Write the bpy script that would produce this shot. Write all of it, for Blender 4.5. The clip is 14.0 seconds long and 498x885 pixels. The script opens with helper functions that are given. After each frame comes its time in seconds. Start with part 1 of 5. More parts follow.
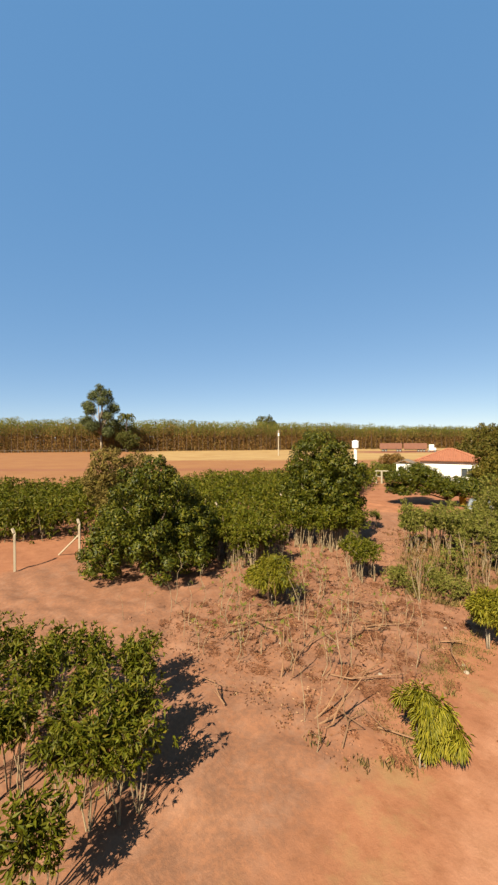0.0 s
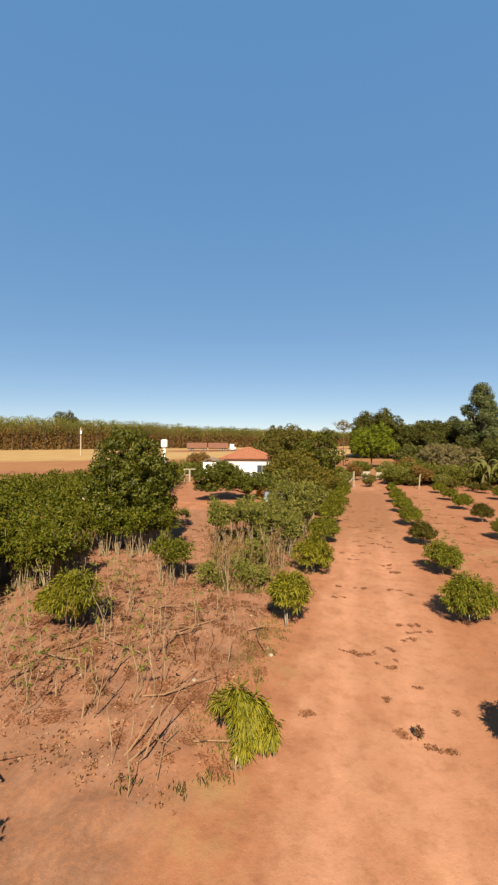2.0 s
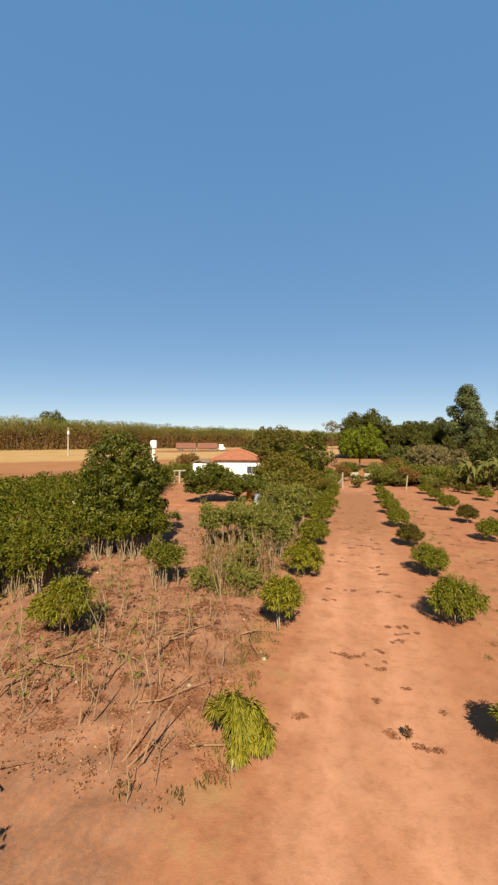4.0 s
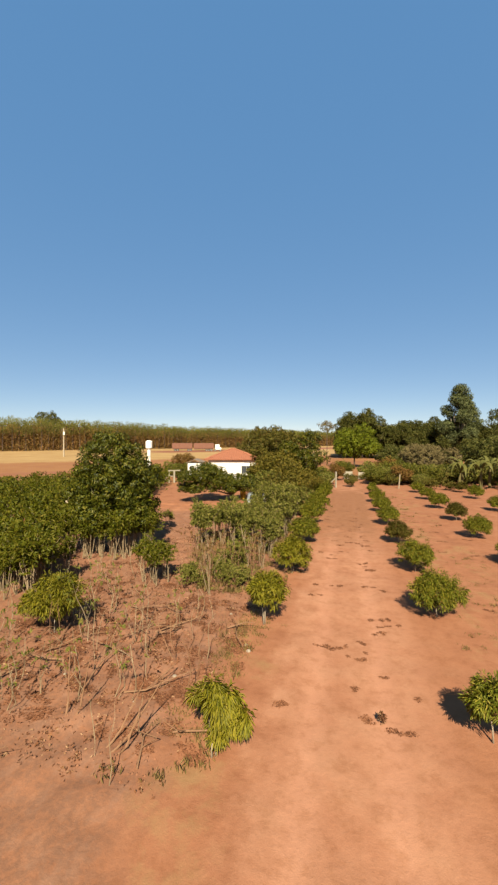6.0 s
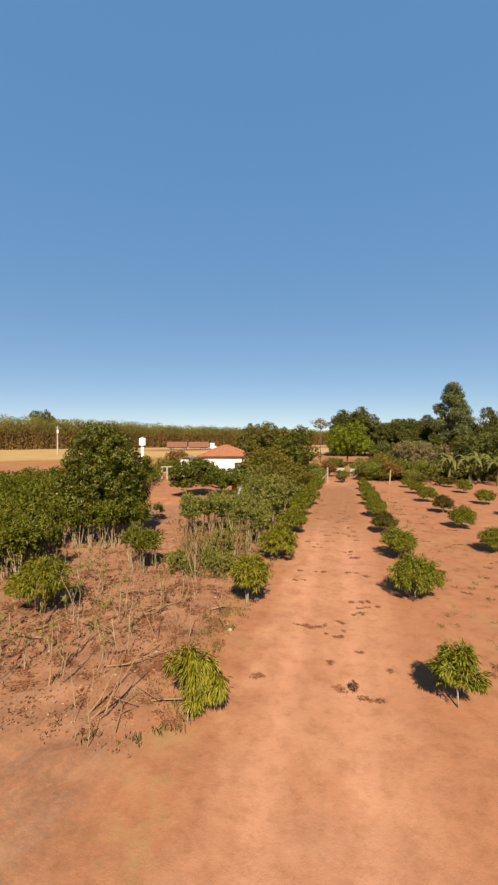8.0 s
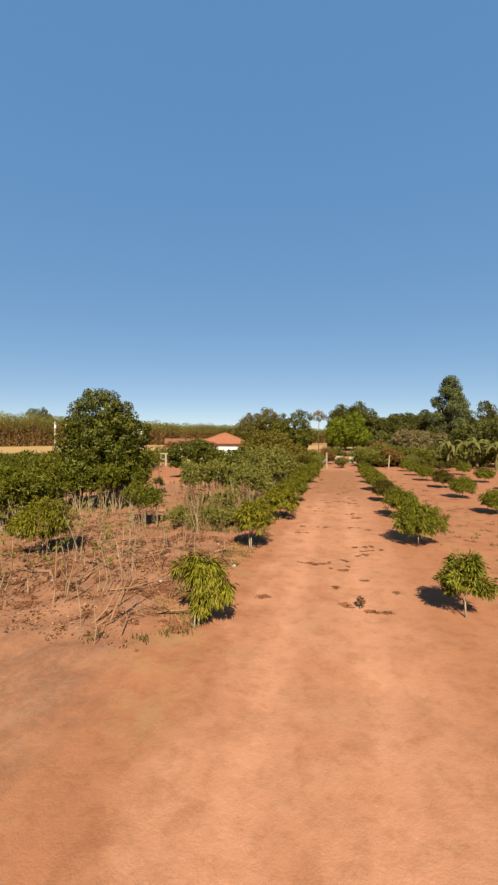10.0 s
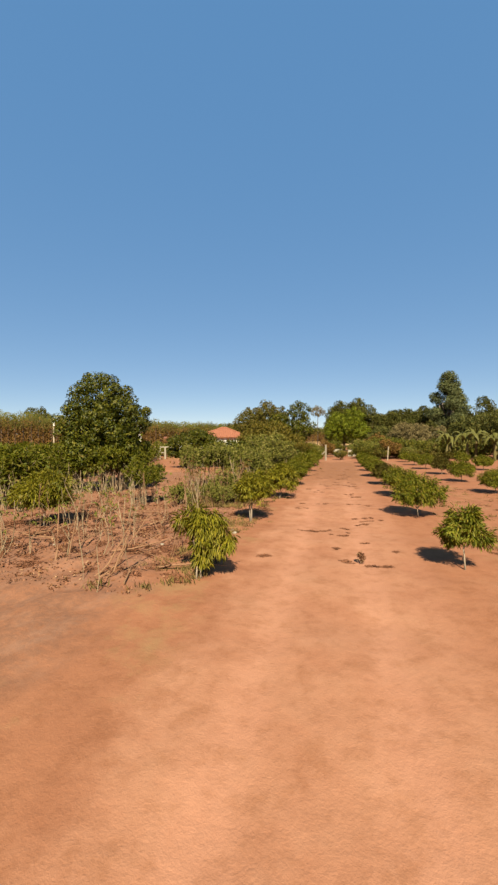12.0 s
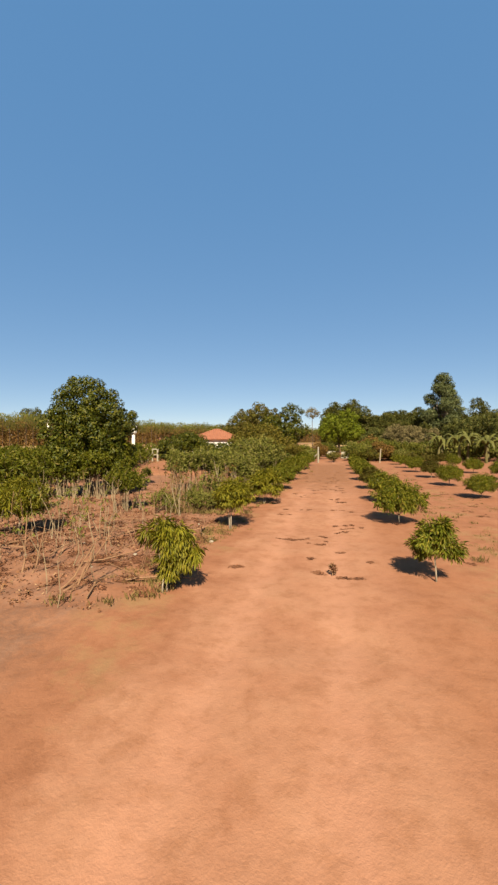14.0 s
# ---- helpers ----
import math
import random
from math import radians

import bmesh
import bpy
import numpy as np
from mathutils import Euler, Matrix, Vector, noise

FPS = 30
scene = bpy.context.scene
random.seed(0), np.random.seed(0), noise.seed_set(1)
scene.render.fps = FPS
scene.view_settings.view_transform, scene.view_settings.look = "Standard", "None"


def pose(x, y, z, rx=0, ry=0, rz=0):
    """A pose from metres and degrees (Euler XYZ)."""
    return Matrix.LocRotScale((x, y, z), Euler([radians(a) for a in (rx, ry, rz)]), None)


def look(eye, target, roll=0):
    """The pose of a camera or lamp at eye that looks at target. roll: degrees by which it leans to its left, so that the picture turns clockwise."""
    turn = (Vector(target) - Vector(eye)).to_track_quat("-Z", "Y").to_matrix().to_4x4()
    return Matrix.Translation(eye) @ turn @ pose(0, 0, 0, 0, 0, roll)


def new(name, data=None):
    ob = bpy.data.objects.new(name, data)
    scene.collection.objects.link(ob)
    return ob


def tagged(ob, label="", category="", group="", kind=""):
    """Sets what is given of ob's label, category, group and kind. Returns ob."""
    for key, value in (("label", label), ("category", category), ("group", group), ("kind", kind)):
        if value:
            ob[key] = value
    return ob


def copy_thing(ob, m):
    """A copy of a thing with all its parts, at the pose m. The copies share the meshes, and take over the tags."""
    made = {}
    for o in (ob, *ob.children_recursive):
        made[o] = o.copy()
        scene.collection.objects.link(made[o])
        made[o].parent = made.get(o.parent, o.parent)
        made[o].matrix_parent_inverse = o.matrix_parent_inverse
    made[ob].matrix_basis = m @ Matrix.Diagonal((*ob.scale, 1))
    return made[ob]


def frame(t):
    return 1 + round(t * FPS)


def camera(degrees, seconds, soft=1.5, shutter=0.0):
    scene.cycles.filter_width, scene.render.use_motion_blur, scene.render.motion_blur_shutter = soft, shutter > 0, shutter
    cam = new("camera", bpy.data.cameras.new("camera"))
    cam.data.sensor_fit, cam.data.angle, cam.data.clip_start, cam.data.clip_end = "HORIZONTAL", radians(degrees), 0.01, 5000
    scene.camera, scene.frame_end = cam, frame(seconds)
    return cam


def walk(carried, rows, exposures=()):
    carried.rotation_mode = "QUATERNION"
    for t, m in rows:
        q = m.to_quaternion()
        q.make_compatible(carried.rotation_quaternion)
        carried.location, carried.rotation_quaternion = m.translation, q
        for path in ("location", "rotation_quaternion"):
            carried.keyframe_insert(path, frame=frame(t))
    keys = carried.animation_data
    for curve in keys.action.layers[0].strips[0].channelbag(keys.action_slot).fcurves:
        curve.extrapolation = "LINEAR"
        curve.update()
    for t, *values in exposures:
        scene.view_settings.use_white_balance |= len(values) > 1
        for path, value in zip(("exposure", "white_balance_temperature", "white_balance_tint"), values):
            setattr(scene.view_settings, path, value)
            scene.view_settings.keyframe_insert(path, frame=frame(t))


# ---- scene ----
cam = camera(66.2, 14.0, soft=2.4)
# seconds, place, turn as pose() takes it; y runs along the orchard rows
PATH = [
    (0, (-0.000, 0.000, 6.000), (89.576, 0.374, 44.392)),
    (0.5, (-0.015, 0.215, 5.927), (89.608, 0.198, 41.339)),
    (1, (-0.166, 0.394, 5.915), (89.495, 0.029, 36.051)),
    (1.5, (-0.428, 0.494, 5.935), (89.466, -0.149, 22.472)),
    (2, (-0.554, 0.662, 5.913), (89.468, -0.292, 16.212)),
    (2.5, (-0.601, 0.717, 5.919), (89.433, -0.316, 15.228)),
    (3, (-0.634, 0.602, 6.067), (89.492, -0.344, 14.958)),
    (5.5, (-0.366, 0.318, 6.176), (89.318, -0.107, 14.221)),
    (6, (-0.183, 0.218, 6.109), (89.442, -0.088, 14.106)),
    (6.5, (-0.033, 0.127, 6.108), (89.432, -0.091, 13.966)),
    (7, (0.047, 0.034, 6.141), (89.380, -0.135, 13.756)),
    (7.5, (0.155, 0.097, 5.937), (89.418, -0.080, 13.588)),
    (8, (0.297, 0.030, 5.659), (89.380, -0.077, 13.454)),
    (8.2, (0.272, 0.025, 5.561), (89.350, -0.088, 13.357)),
    (10.3, (0.107, 0.008, 3.483), (89.476, -0.029, 13.085)),
    (10.5, (0.126, -0.035, 3.340), (89.444, 0.000, 13.091)),
    (11, (0.117, -0.052, 2.884), (89.475, 0.065, 13.012)),
    (11.5, (0.074, -0.013, 2.770), (89.337, 0.094, 12.941)),
    (12, (0.087, -0.067, 2.794), (89.427, 0.230, 12.923)),
    (12.5, (0.138, -0.114, 2.837), (89.499, 0.165, 12.805)),
    (13, (0.249, -0.064, 2.890), (89.517, 0.281, 12.698)),
    (13.5, (0.420, 0.083, 2.957), (89.498, 0.329, 12.560)),
    (14, (0.634, 0.183, 2.996), (89.524, 0.211, 12.477)),
]
walk(cam, [(t, pose(*p, *r)) for t, p, r in PATH],
     exposures=[(0.0, 1.6), (1.0, 1.57), (2.0, 1.51), (3.0, 1.47), (14.0, 1.46)])

# ---- daylight ----
SUN_EL = 42.0
SUN_AZ = 165.0
world = bpy.data.worlds.new("sky")
scene.world = world
world.use_nodes = True
wn = world.node_tree.nodes
sky = wn.new("ShaderNodeTexSky")
sky.sky_type = "NISHITA"
sky.sun_disc = False
sky.sun_elevation = radians(SUN_EL)
sky.sun_rotation = radians(SUN_AZ)
sky.altitude = 100
sky.air_density = 0.6
sky.dust_density = 0.1
sky.ozone_density = 0.5


def sky_mix(mode, a, colour):
    """Blends a colour over the whole sky."""
    mx = wn.new("ShaderNodeMix")
    mx.data_type, mx.blend_type = "RGBA", mode
    mx.inputs[0].default_value = 1.0
    mx.inputs[7].default_value = (*colour, 1)
    world.node_tree.links.new(a, mx.inputs[6])
    return mx.outputs[2]


# clear dry-season air: the sky's own gradient, with an even blue scatter over it
blue = sky_mix("ADD", sky_mix("MULTIPLY", sky.outputs[0], (0.365, 0.285, 0.185)), (0.32, 0.95, 1.97))
world.node_tree.links.new(blue, wn["Background"].inputs[0])
wn["Background"].inputs[1].default_value = 0.083

sun = new("sun", bpy.data.lights.new("sun", "SUN"))
sun.data.energy = 5.0
sun.data.angle = radians(0.5)
sun.data.color = (1.0, 0.928, 0.785)
az = radians(SUN_AZ)
toward = Vector((math.sin(az) * math.cos(radians(SUN_EL)), math.cos(az) * math.cos(radians(SUN_EL)), math.sin(radians(SUN_EL))))
sun.matrix_world = look(toward * 200, (0, 0, 0))


# ---- materials ----
def node_material(name, rough=0.8):
    m = bpy.data.materials.new(name)
    m.use_nodes = True
    b = m.node_tree.nodes["Principled BSDF"]
    b.inputs["Roughness"].default_value = rough
    b.inputs["Specular IOR Level"].default_value = 0.3
    return m, m.node_tree.nodes, m.node_tree.links, b


def ramp(nodes, stops):
    r = nodes.new("ShaderNodeValToRGB")
    e = r.color_ramp.elements
    while len(e) < len(stops):
        e.new(0.5)
    for el, (p, c) in zip(e, stops):
        el.position, el.color = p, (*c, 1)
    return r


def noise_at(nodes, links, scale, detail=4, rough=0.6, coords=None):
    n = nodes.new("ShaderNodeTexNoise")
    n.inputs["Scale"].default_value = scale
    n.inputs["Detail"].default_value = detail
    n.inputs["Roughness"].default_value = rough
    if coords is None:
        coords = nodes.new("ShaderNodeTexCoord").outputs["Object"]
    links.new(coords, n.inputs["Vector"])
    return n


def blend(nodes, links, fac, a, b, mode="MIX"):
    n = nodes.new("ShaderNodeMix")
    n.data_type, n.blend_type = "RGBA", mode
    for sock, v in ((n.inputs[0], fac), (n.inputs[6], a), (n.inputs[7], b)):
        if isinstance(v, (int, float)):
            sock.default_value = v
        elif isinstance(v, tuple):
            sock.default_value = (*v, 1)
        else:
            links.new(v, sock)
    return n.outputs[2]


def math_node(nodes, links, op, a, b=0.0, c=0.0, clamp=False):
    n = nodes.new("ShaderNodeMath")
    n.operation, n.use_clamp = op, clamp
    for sock, v in zip(n.inputs, (a, b, c)):
        if isinstance(v, (int, float)):
            sock.default_value = v
        else:
            links.new(v, sock)
    return n.outputs[0]


def add_bump(nodes, links, bsdf, height, strength, distance):
    b = nodes.new("ShaderNodeBump")
    b.inputs["Strength"].default_value = strength
    b.inputs["Distance"].default_value = distance
    links.new(height, b.inputs["Height"])
    links.new(b.outputs[0], bsdf.inputs["Normal"])


def leaf_material(name, colours, rough=0.5, thin=0.3, spread=0.25, patch_scale=0.9):
    """Leaves: each one takes its own tone; light passes through a little."""
    m, n, l, b = node_material(name, rough + 0.05)
    b.inputs["Specular IOR Level"].default_value = 0.11
    geo = n.new("ShaderNodeNewGeometry")
    k = len(colours)
    tones = ramp(n, [(i / max(1, k - 1), c) for i, c in enumerate(colours)])
    l.new(geo.outputs["Random Per Island"], tones.inputs[0])
    patch = noise_at(n, l, patch_scale, 3)
    light = math_node(n, l, "MULTIPLY_ADD", patch.outputs[0], spread * 4, 1 - spread * 2)
    hsv = n.new("ShaderNodeHueSaturation")
    l.new(tones.outputs[0], hsv.inputs["Color"])
    l.new(light, hsv.inputs["Value"])
    l.new(hsv.outputs[0], b.inputs["Base Color"])
    tr = n.new("ShaderNodeBsdfTranslucent")
    l.new(hsv.outputs[0], tr.inputs[0])
    mix = n.new("ShaderNodeMixShader")
    mix.inputs[0].default_value = thin
    l.new(b.outputs[0], mix.inputs[1])
    l.new(tr.outputs[0], mix.inputs[2])
    l.new(mix.outputs[0], n["Material Output"].inputs[0])
    return m


def mottled(name, a, b_, scale, rough=0.8, bump=0.3, distance=0.02, c=None, stretch=None):
    """A surface in two tones at two scales with fine relief."""
    m, n, l, b = node_material(name, rough)
    co = n.new("ShaderNodeTexCoord").outputs["Object"]
    if stretch:
        mp = n.new("ShaderNodeMapping")
        mp.inputs["Scale"].default_value = stretch
        l.new(co, mp.inputs[0])
        co = mp.outputs[0]
    n1 = noise_at(n, l, scale, 5, 0.65, co)
    n2 = noise_at(n, l, scale * 7, 3, 0.6, co)
    r = ramp(n, [(0.3, a), (0.7, b_)])
    l.new(n1.outputs[0], r.inputs[0])
    col = blend(n, l, 0.45, r.outputs[0], blend(n, l, n2.outputs[0], a, c or b_))
    l.new(col, b.inputs["Base Color"])
    add_bump(n, l, b, n2.outputs[0], bump, distance)
    return m


M_MANGO = leaf_material("mango_leaves", [(0.018, 0.022, 0.002), (0.038, 0.041, 0.003), (0.059, 0.060, 0.004), (0.114, 0.092, 0.009)], 0.4, 0.2)
M_YOUNG = leaf_material("young_mango_leaves", [(0.073, 0.071, 0.004), (0.128, 0.114, 0.006), (0.176, 0.149, 0.009), (0.225, 0.174, 0.016)], 0.42, 0.3)
M_YOUNG2 = leaf_material("orchard_leaves", [(0.057, 0.065, 0.003), (0.098, 0.102, 0.006), (0.142, 0.137, 0.009), (0.224, 0.163, 0.020)], 0.45, 0.28)
M_CASSAVA = leaf_material("cassava_leaves", [(0.038, 0.041, 0.002), (0.064, 0.066, 0.002), (0.090, 0.084, 0.005), (0.125, 0.095, 0.009)], 0.5, 0.3)
M_WEED = leaf_material("dry_cassava_leaves", [(0.063, 0.072, 0.009), (0.105, 0.110, 0.014), (0.156, 0.131, 0.025), (0.177, 0.121, 0.030)], 0.6, 0.3)
M_DRY = leaf_material("dry_leaves", [(0.072, 0.034, 0.008), (0.123, 0.058, 0.014), (0.159, 0.081, 0.019), (0.103, 0.072, 0.009)], 0.7, 0.25)
M_OLIVE = leaf_material("olive_leaves", [(0.036, 0.032, 0.003), (0.063, 0.055, 0.006), (0.086, 0.070, 0.009), (0.112, 0.068, 0.012)], 0.55, 0.25)
M_SHRUB = leaf_material("shrub_leaves", [(0.040, 0.043, 0.003), (0.069, 0.069, 0.006), (0.101, 0.093, 0.009), (0.152, 0.115, 0.018)], 0.5, 0.28)
M_LUSH = leaf_material("yellowing_cassava_leaves", [(0.060, 0.062, 0.006), (0.098, 0.094, 0.012), (0.135, 0.121, 0.020), (0.185, 0.145, 0.036)], 0.55, 0.3)
M_THICKET = leaf_material("thicket_leaves", [(0.043, 0.037, 0.003), (0.073, 0.060, 0.005), (0.100, 0.077, 0.008), (0.134, 0.085, 0.012)], 0.55, 0.28)
M_LIME = leaf_material("bright_leaves", [(0.053, 0.063, 0.003), (0.088, 0.103, 0.004), (0.120, 0.131, 0.005), (0.160, 0.152, 0.012)], 0.5, 0.3)
M_BELT = leaf_material("windbreak_leaves", [(0.032, 0.036, 0.006), (0.055, 0.056, 0.009), (0.075, 0.072, 0.012), (0.120, 0.095, 0.021)], 0.6, 0.2)
M_EUC = leaf_material("eucalyptus_leaves", [(0.035, 0.042, 0.014), (0.061, 0.069, 0.020), (0.094, 0.097, 0.029), (0.139, 0.136, 0.048)], 0.5, 0.25)
M_FOREST_TOP = leaf_material("plantation_top_leaves", [(0.076, 0.075, 0.012), (0.110, 0.107, 0.016), (0.139, 0.129, 0.021), (0.139, 0.097, 0.030)], 0.65, 0.45, 0.4, 0.07)
M_FOREST_LOW = leaf_material("plantation_low_leaves", [(0.133, 0.067, 0.018), (0.211, 0.104, 0.029), (0.258, 0.136, 0.039), (0.164, 0.120, 0.025)], 0.7, 0.45, 0.4, 0.07)
M_BROWN = leaf_material("browning_leaves", [(0.068, 0.048, 0.010), (0.120, 0.081, 0.016), (0.162, 0.110, 0.024), (0.107, 0.084, 0.014)], 0.65, 0.28)
M_GREY = leaf_material("bare_twigs", [(0.075, 0.054, 0.021), (0.120, 0.087, 0.033), (0.154, 0.111, 0.043), (0.095, 0.080, 0.021)], 0.8, 0.15)
M_BANANA = leaf_material("banana_leaves", [(0.065, 0.064, 0.013), (0.106, 0.098, 0.021), (0.176, 0.131, 0.054), (0.222, 0.156, 0.083)], 0.45, 0.35)
M_STRAW = leaf_material("straw", [(0.135, 0.085, 0.026), (0.189, 0.123, 0.037), (0.226, 0.155, 0.052), (0.118, 0.095, 0.022)], 0.7, 0.3)
M_LITTER = leaf_material("litter", [(0.057, 0.020, 0.007), (0.096, 0.037, 0.015), (0.154, 0.067, 0.026), (0.270, 0.159, 0.079)], 0.8, 0.1)
# also darkens the patches that imitate shadows on the plot
M_DARK_SCRAPS = leaf_material("dark_scraps", [(0.078, 0.029, 0.012), (0.116, 0.044, 0.018), (0.160, 0.063, 0.027), (0.215, 0.088, 0.038)], 0.8, 0.1)
M_BARK = mottled("bark", (0.044, 0.026, 0.015), (0.100, 0.065, 0.041), 6, 0.9, 0.6, 0.03, stretch=(1, 1, 0.25))
M_PALE_BARK = mottled("pale_bark", (0.162, 0.117, 0.071), (0.261, 0.200, 0.128), 5, 0.85, 0.4, 0.02, stretch=(1, 1, 0.25))
M_CANE = mottled("cassava_stem", (0.121, 0.080, 0.040), (0.254, 0.182, 0.094), 9, 0.8, 0.4, 0.01, stretch=(1, 1, 0.3))
M_DEAD = mottled("dead_stem", (0.106, 0.049, 0.021), (0.219, 0.115, 0.052), 9, 0.85, 0.4, 0.01, stretch=(1, 1, 0.3))
M_CONCRETE = mottled("weathered_concrete", (0.218, 0.164, 0.098), (0.327, 0.257, 0.165), 5, 0.9, 0.4, 0.01)
M_WHITE = mottled("white_paint", (0.524, 0.479, 0.387), (0.664, 0.611, 0.502), 1.3, 0.7, 0.15, 0.005)
M_CREAM = mottled("cream_limewash", (0.200, 0.163, 0.104), (0.269, 0.225, 0.151), 1.5, 0.85, 0.3, 0.01)
M_STONE = mottled("pale_stone", (0.183, 0.135, 0.083), (0.256, 0.199, 0.135), 8, 0.9, 0.4, 0.01)
M_TILE = mottled("clay_tile", (0.181, 0.060, 0.027), (0.252, 0.094, 0.043), 2.0, 0.8, 0.4, 0.02)
M_WOOD = mottled("grey_wood", (0.080, 0.057, 0.038), (0.186, 0.138, 0.093), 6, 0.9, 0.5, 0.01, stretch=(1, 1, 0.2))
M_CARGO = mottled("rusty_trailer_paint", (0.110, 0.043, 0.022), (0.159, 0.067, 0.036), 0.7, 0.75, 0.2, 0.01)
M_DARK = mottled("black_rubber", (0.011, 0.010, 0.009), (0.028, 0.025, 0.020), 8, 0.85, 0.2, 0.01)
M_STEEL = mottled("galvanised_steel", (0.199, 0.188, 0.158), (0.299, 0.276, 0.229), 6, 0.5, 0.1, 0.003)


def plain(name, colour, rough, metal=0.0, coat=0.0, clear=0.0):
    m, n, l, b = node_material(name, rough)
    nz = noise_at(n, l, 3.0, 3)
    l.new(blend(n, l, nz.outputs[0], tuple(v * 0.85 for v in colour), colour), b.inputs["Base Color"])
    b.inputs["Metallic"].default_value = metal
    b.inputs["Coat Weight"].default_value = coat
    b.inputs["Transmission Weight"].default_value = clear
    return m


M_CARPAINT = plain("silver_car_paint", (0.304, 0.296, 0.257), 0.35, 0.25, 0.5)
M_YELLOW = mottled("yellow_plastic", (0.386, 0.194, 0.010), (0.436, 0.235, 0.021), 6, 0.5, 0.1, 0.005)
M_GLASS = plain("tinted_glass", (0.092, 0.104, 0.106), 0.06, 0.0, 0.0, 0.6)


def ground_material():
    """Red earth, with a packed lane, tilled plots, a ploughed field and a straw field, by their places on the land."""
    m, n, l, b = node_material("red_earth", 0.95)
    b.inputs["Specular IOR Level"].default_value = 0.1
    pos = n.new("ShaderNodeTexCoord").outputs["Object"]
    sep = n.new("ShaderNodeSeparateXYZ")
    l.new(pos, sep.inputs[0])
    x, y = sep.outputs[0], sep.outputs[1]
    broad = noise_at(n, l, 0.12, 5, 0.6, pos)
    mid = noise_at(n, l, 0.9, 5, 0.65, pos)
    fine = noise_at(n, l, 9.0, 5, 0.7, pos)
    grit = noise_at(n, l, 45.0, 3, 0.7, pos)

    def band(v, lo, hi, soft):
        """1 between lo and hi, with a wandering soft edge."""
        w = math_node(n, l, "MULTIPLY_ADD", mid.outputs[0], soft * 2.4, -soft * 1.2)
        v = math_node(n, l, "ADD", v, w)
        up = math_node(n, l, "MULTIPLY_ADD", v, 1 / soft, -lo / soft + 0.5, True)
        dn = math_node(n, l, "MULTIPLY_ADD", v, -1 / soft, hi / soft + 0.5, True)
        return math_node(n, l, "MULTIPLY", up, dn)

    earth = ramp(n, [(0.30, (0.159, 0.055, 0.022)), (0.50, (0.209, 0.080, 0.034)), (0.70, (0.243, 0.104, 0.048))])
    l.new(math_node(n, l, "MULTIPLY_ADD", mid.outputs[0], 0.6, math_node(n, l, "MULTIPLY", broad.outputs[0], 0.4)), earth.inputs[0])
    col = earth.outputs[0]
    # packed, paler and pinker lane between the rows
    lane = band(x, -1.9, 1.9, 0.7)
    lane = math_node(n, l, "MULTIPLY", lane, band(y, -60, 52, 3))
    packed = ramp(n, [(0.35, (0.243, 0.099, 0.047)), (0.65, (0.294, 0.136, 0.070))])
    l.new(mid.outputs[0], packed.inputs[0])
    col = blend(n, l, math_node(n, l, "MULTIPLY", lane, 0.75), col, packed.outputs[0])
    # two pinker wheel tracks pressed into the lane
    tracks = math_node(n, l, "ADD", band(x, -1.12, -0.62, 0.3), band(x, 0.48, 0.98, 0.3), 0, True)
    tracks = math_node(n, l, "MULTIPLY", tracks, band(y, -40, 40, 6))
    col = blend(n, l, math_node(n, l, "MULTIPLY", tracks, 0.35), col, (0.355, 0.163, 0.089))
    # the lane turns deeper red further on
    far_lane = math_node(n, l, "MULTIPLY", lane, band(y, 25, 47, 6))
    col = blend(n, l, math_node(n, l, "MULTIPLY", far_lane, 0.8), col, (0.153, 0.062, 0.024))
    # scuffed darker blotches and pale dust
    scuff = ramp(n, [(0.36, (0.720, 0.643, 0.525)), (0.5, (1.0, 1.0, 1.0)), (0.66, (1.12, 1.12, 1.13))])
    l.new(noise_at(n, l, 2.6, 6, 0.72, pos).outputs[0], scuff.inputs[0])
    col = blend(n, l, 0.55, col, scuff.outputs[0], "MULTIPLY")
    # litter-darkened tilled plot under the cassava
    plot = math_node(n, l, "MULTIPLY", band(x, -20, -3.6, 1.0), band(y, -20, 30, 2))
    scraps = ramp(n, [(0.40, (0, 0, 0)), (0.58, (1, 1, 1))])
    l.new(fine.outputs[0], scraps.inputs[0])
    dull = blend(n, l, scraps.outputs[0], col, (0.101, 0.047, 0.026))
    col = blend(n, l, math_node(n, l, "MULTIPLY", plot, 0.65), col, dull)
    col = blend(n, l, math_node(n, l, "MULTIPLY", plot, 0.3), col, (0.139, 0.067, 0.034))
    crust = ramp(n, [(0.48, (0, 0, 0)), (0.64, (1, 1, 1))])
    l.new(noise_at(n, l, 1.6, 5, 0.7, pos).outputs[0], crust.inputs[0])
    col = blend(n, l, math_node(n, l, "MULTIPLY", math_node(n, l, "MULTIPLY", plot, crust.outputs[0]), 0.35), col, (0.242, 0.129, 0.075))
    # dry weeds at the foot of the rows
    tuft = ramp(n, [(0.52, (0, 0, 0)), (0.66, (1, 1, 1))])
    l.new(noise_at(n, l, 0.55, 6, 0.7, pos).outputs[0], tuft.inputs[0])
    rowfoot = math_node(n, l, "ADD", band(x, -3.7, -2.0, 0.6), band(x, 3.4, 6.6, 1.0), 0, True)
    col = blend(n, l, math_node(n, l, "MULTIPLY", math_node(n, l, "MULTIPLY", rowfoot, tuft.outputs[0]), 0.55), col, (0.199, 0.125, 0.046))
    # ploughed field to the west, straw fields beyond
    dist = math_node(n, l, "MULTIPLY_ADD", y, 0.75, math_node(n, l, "MULTIPLY", x, -0.66))
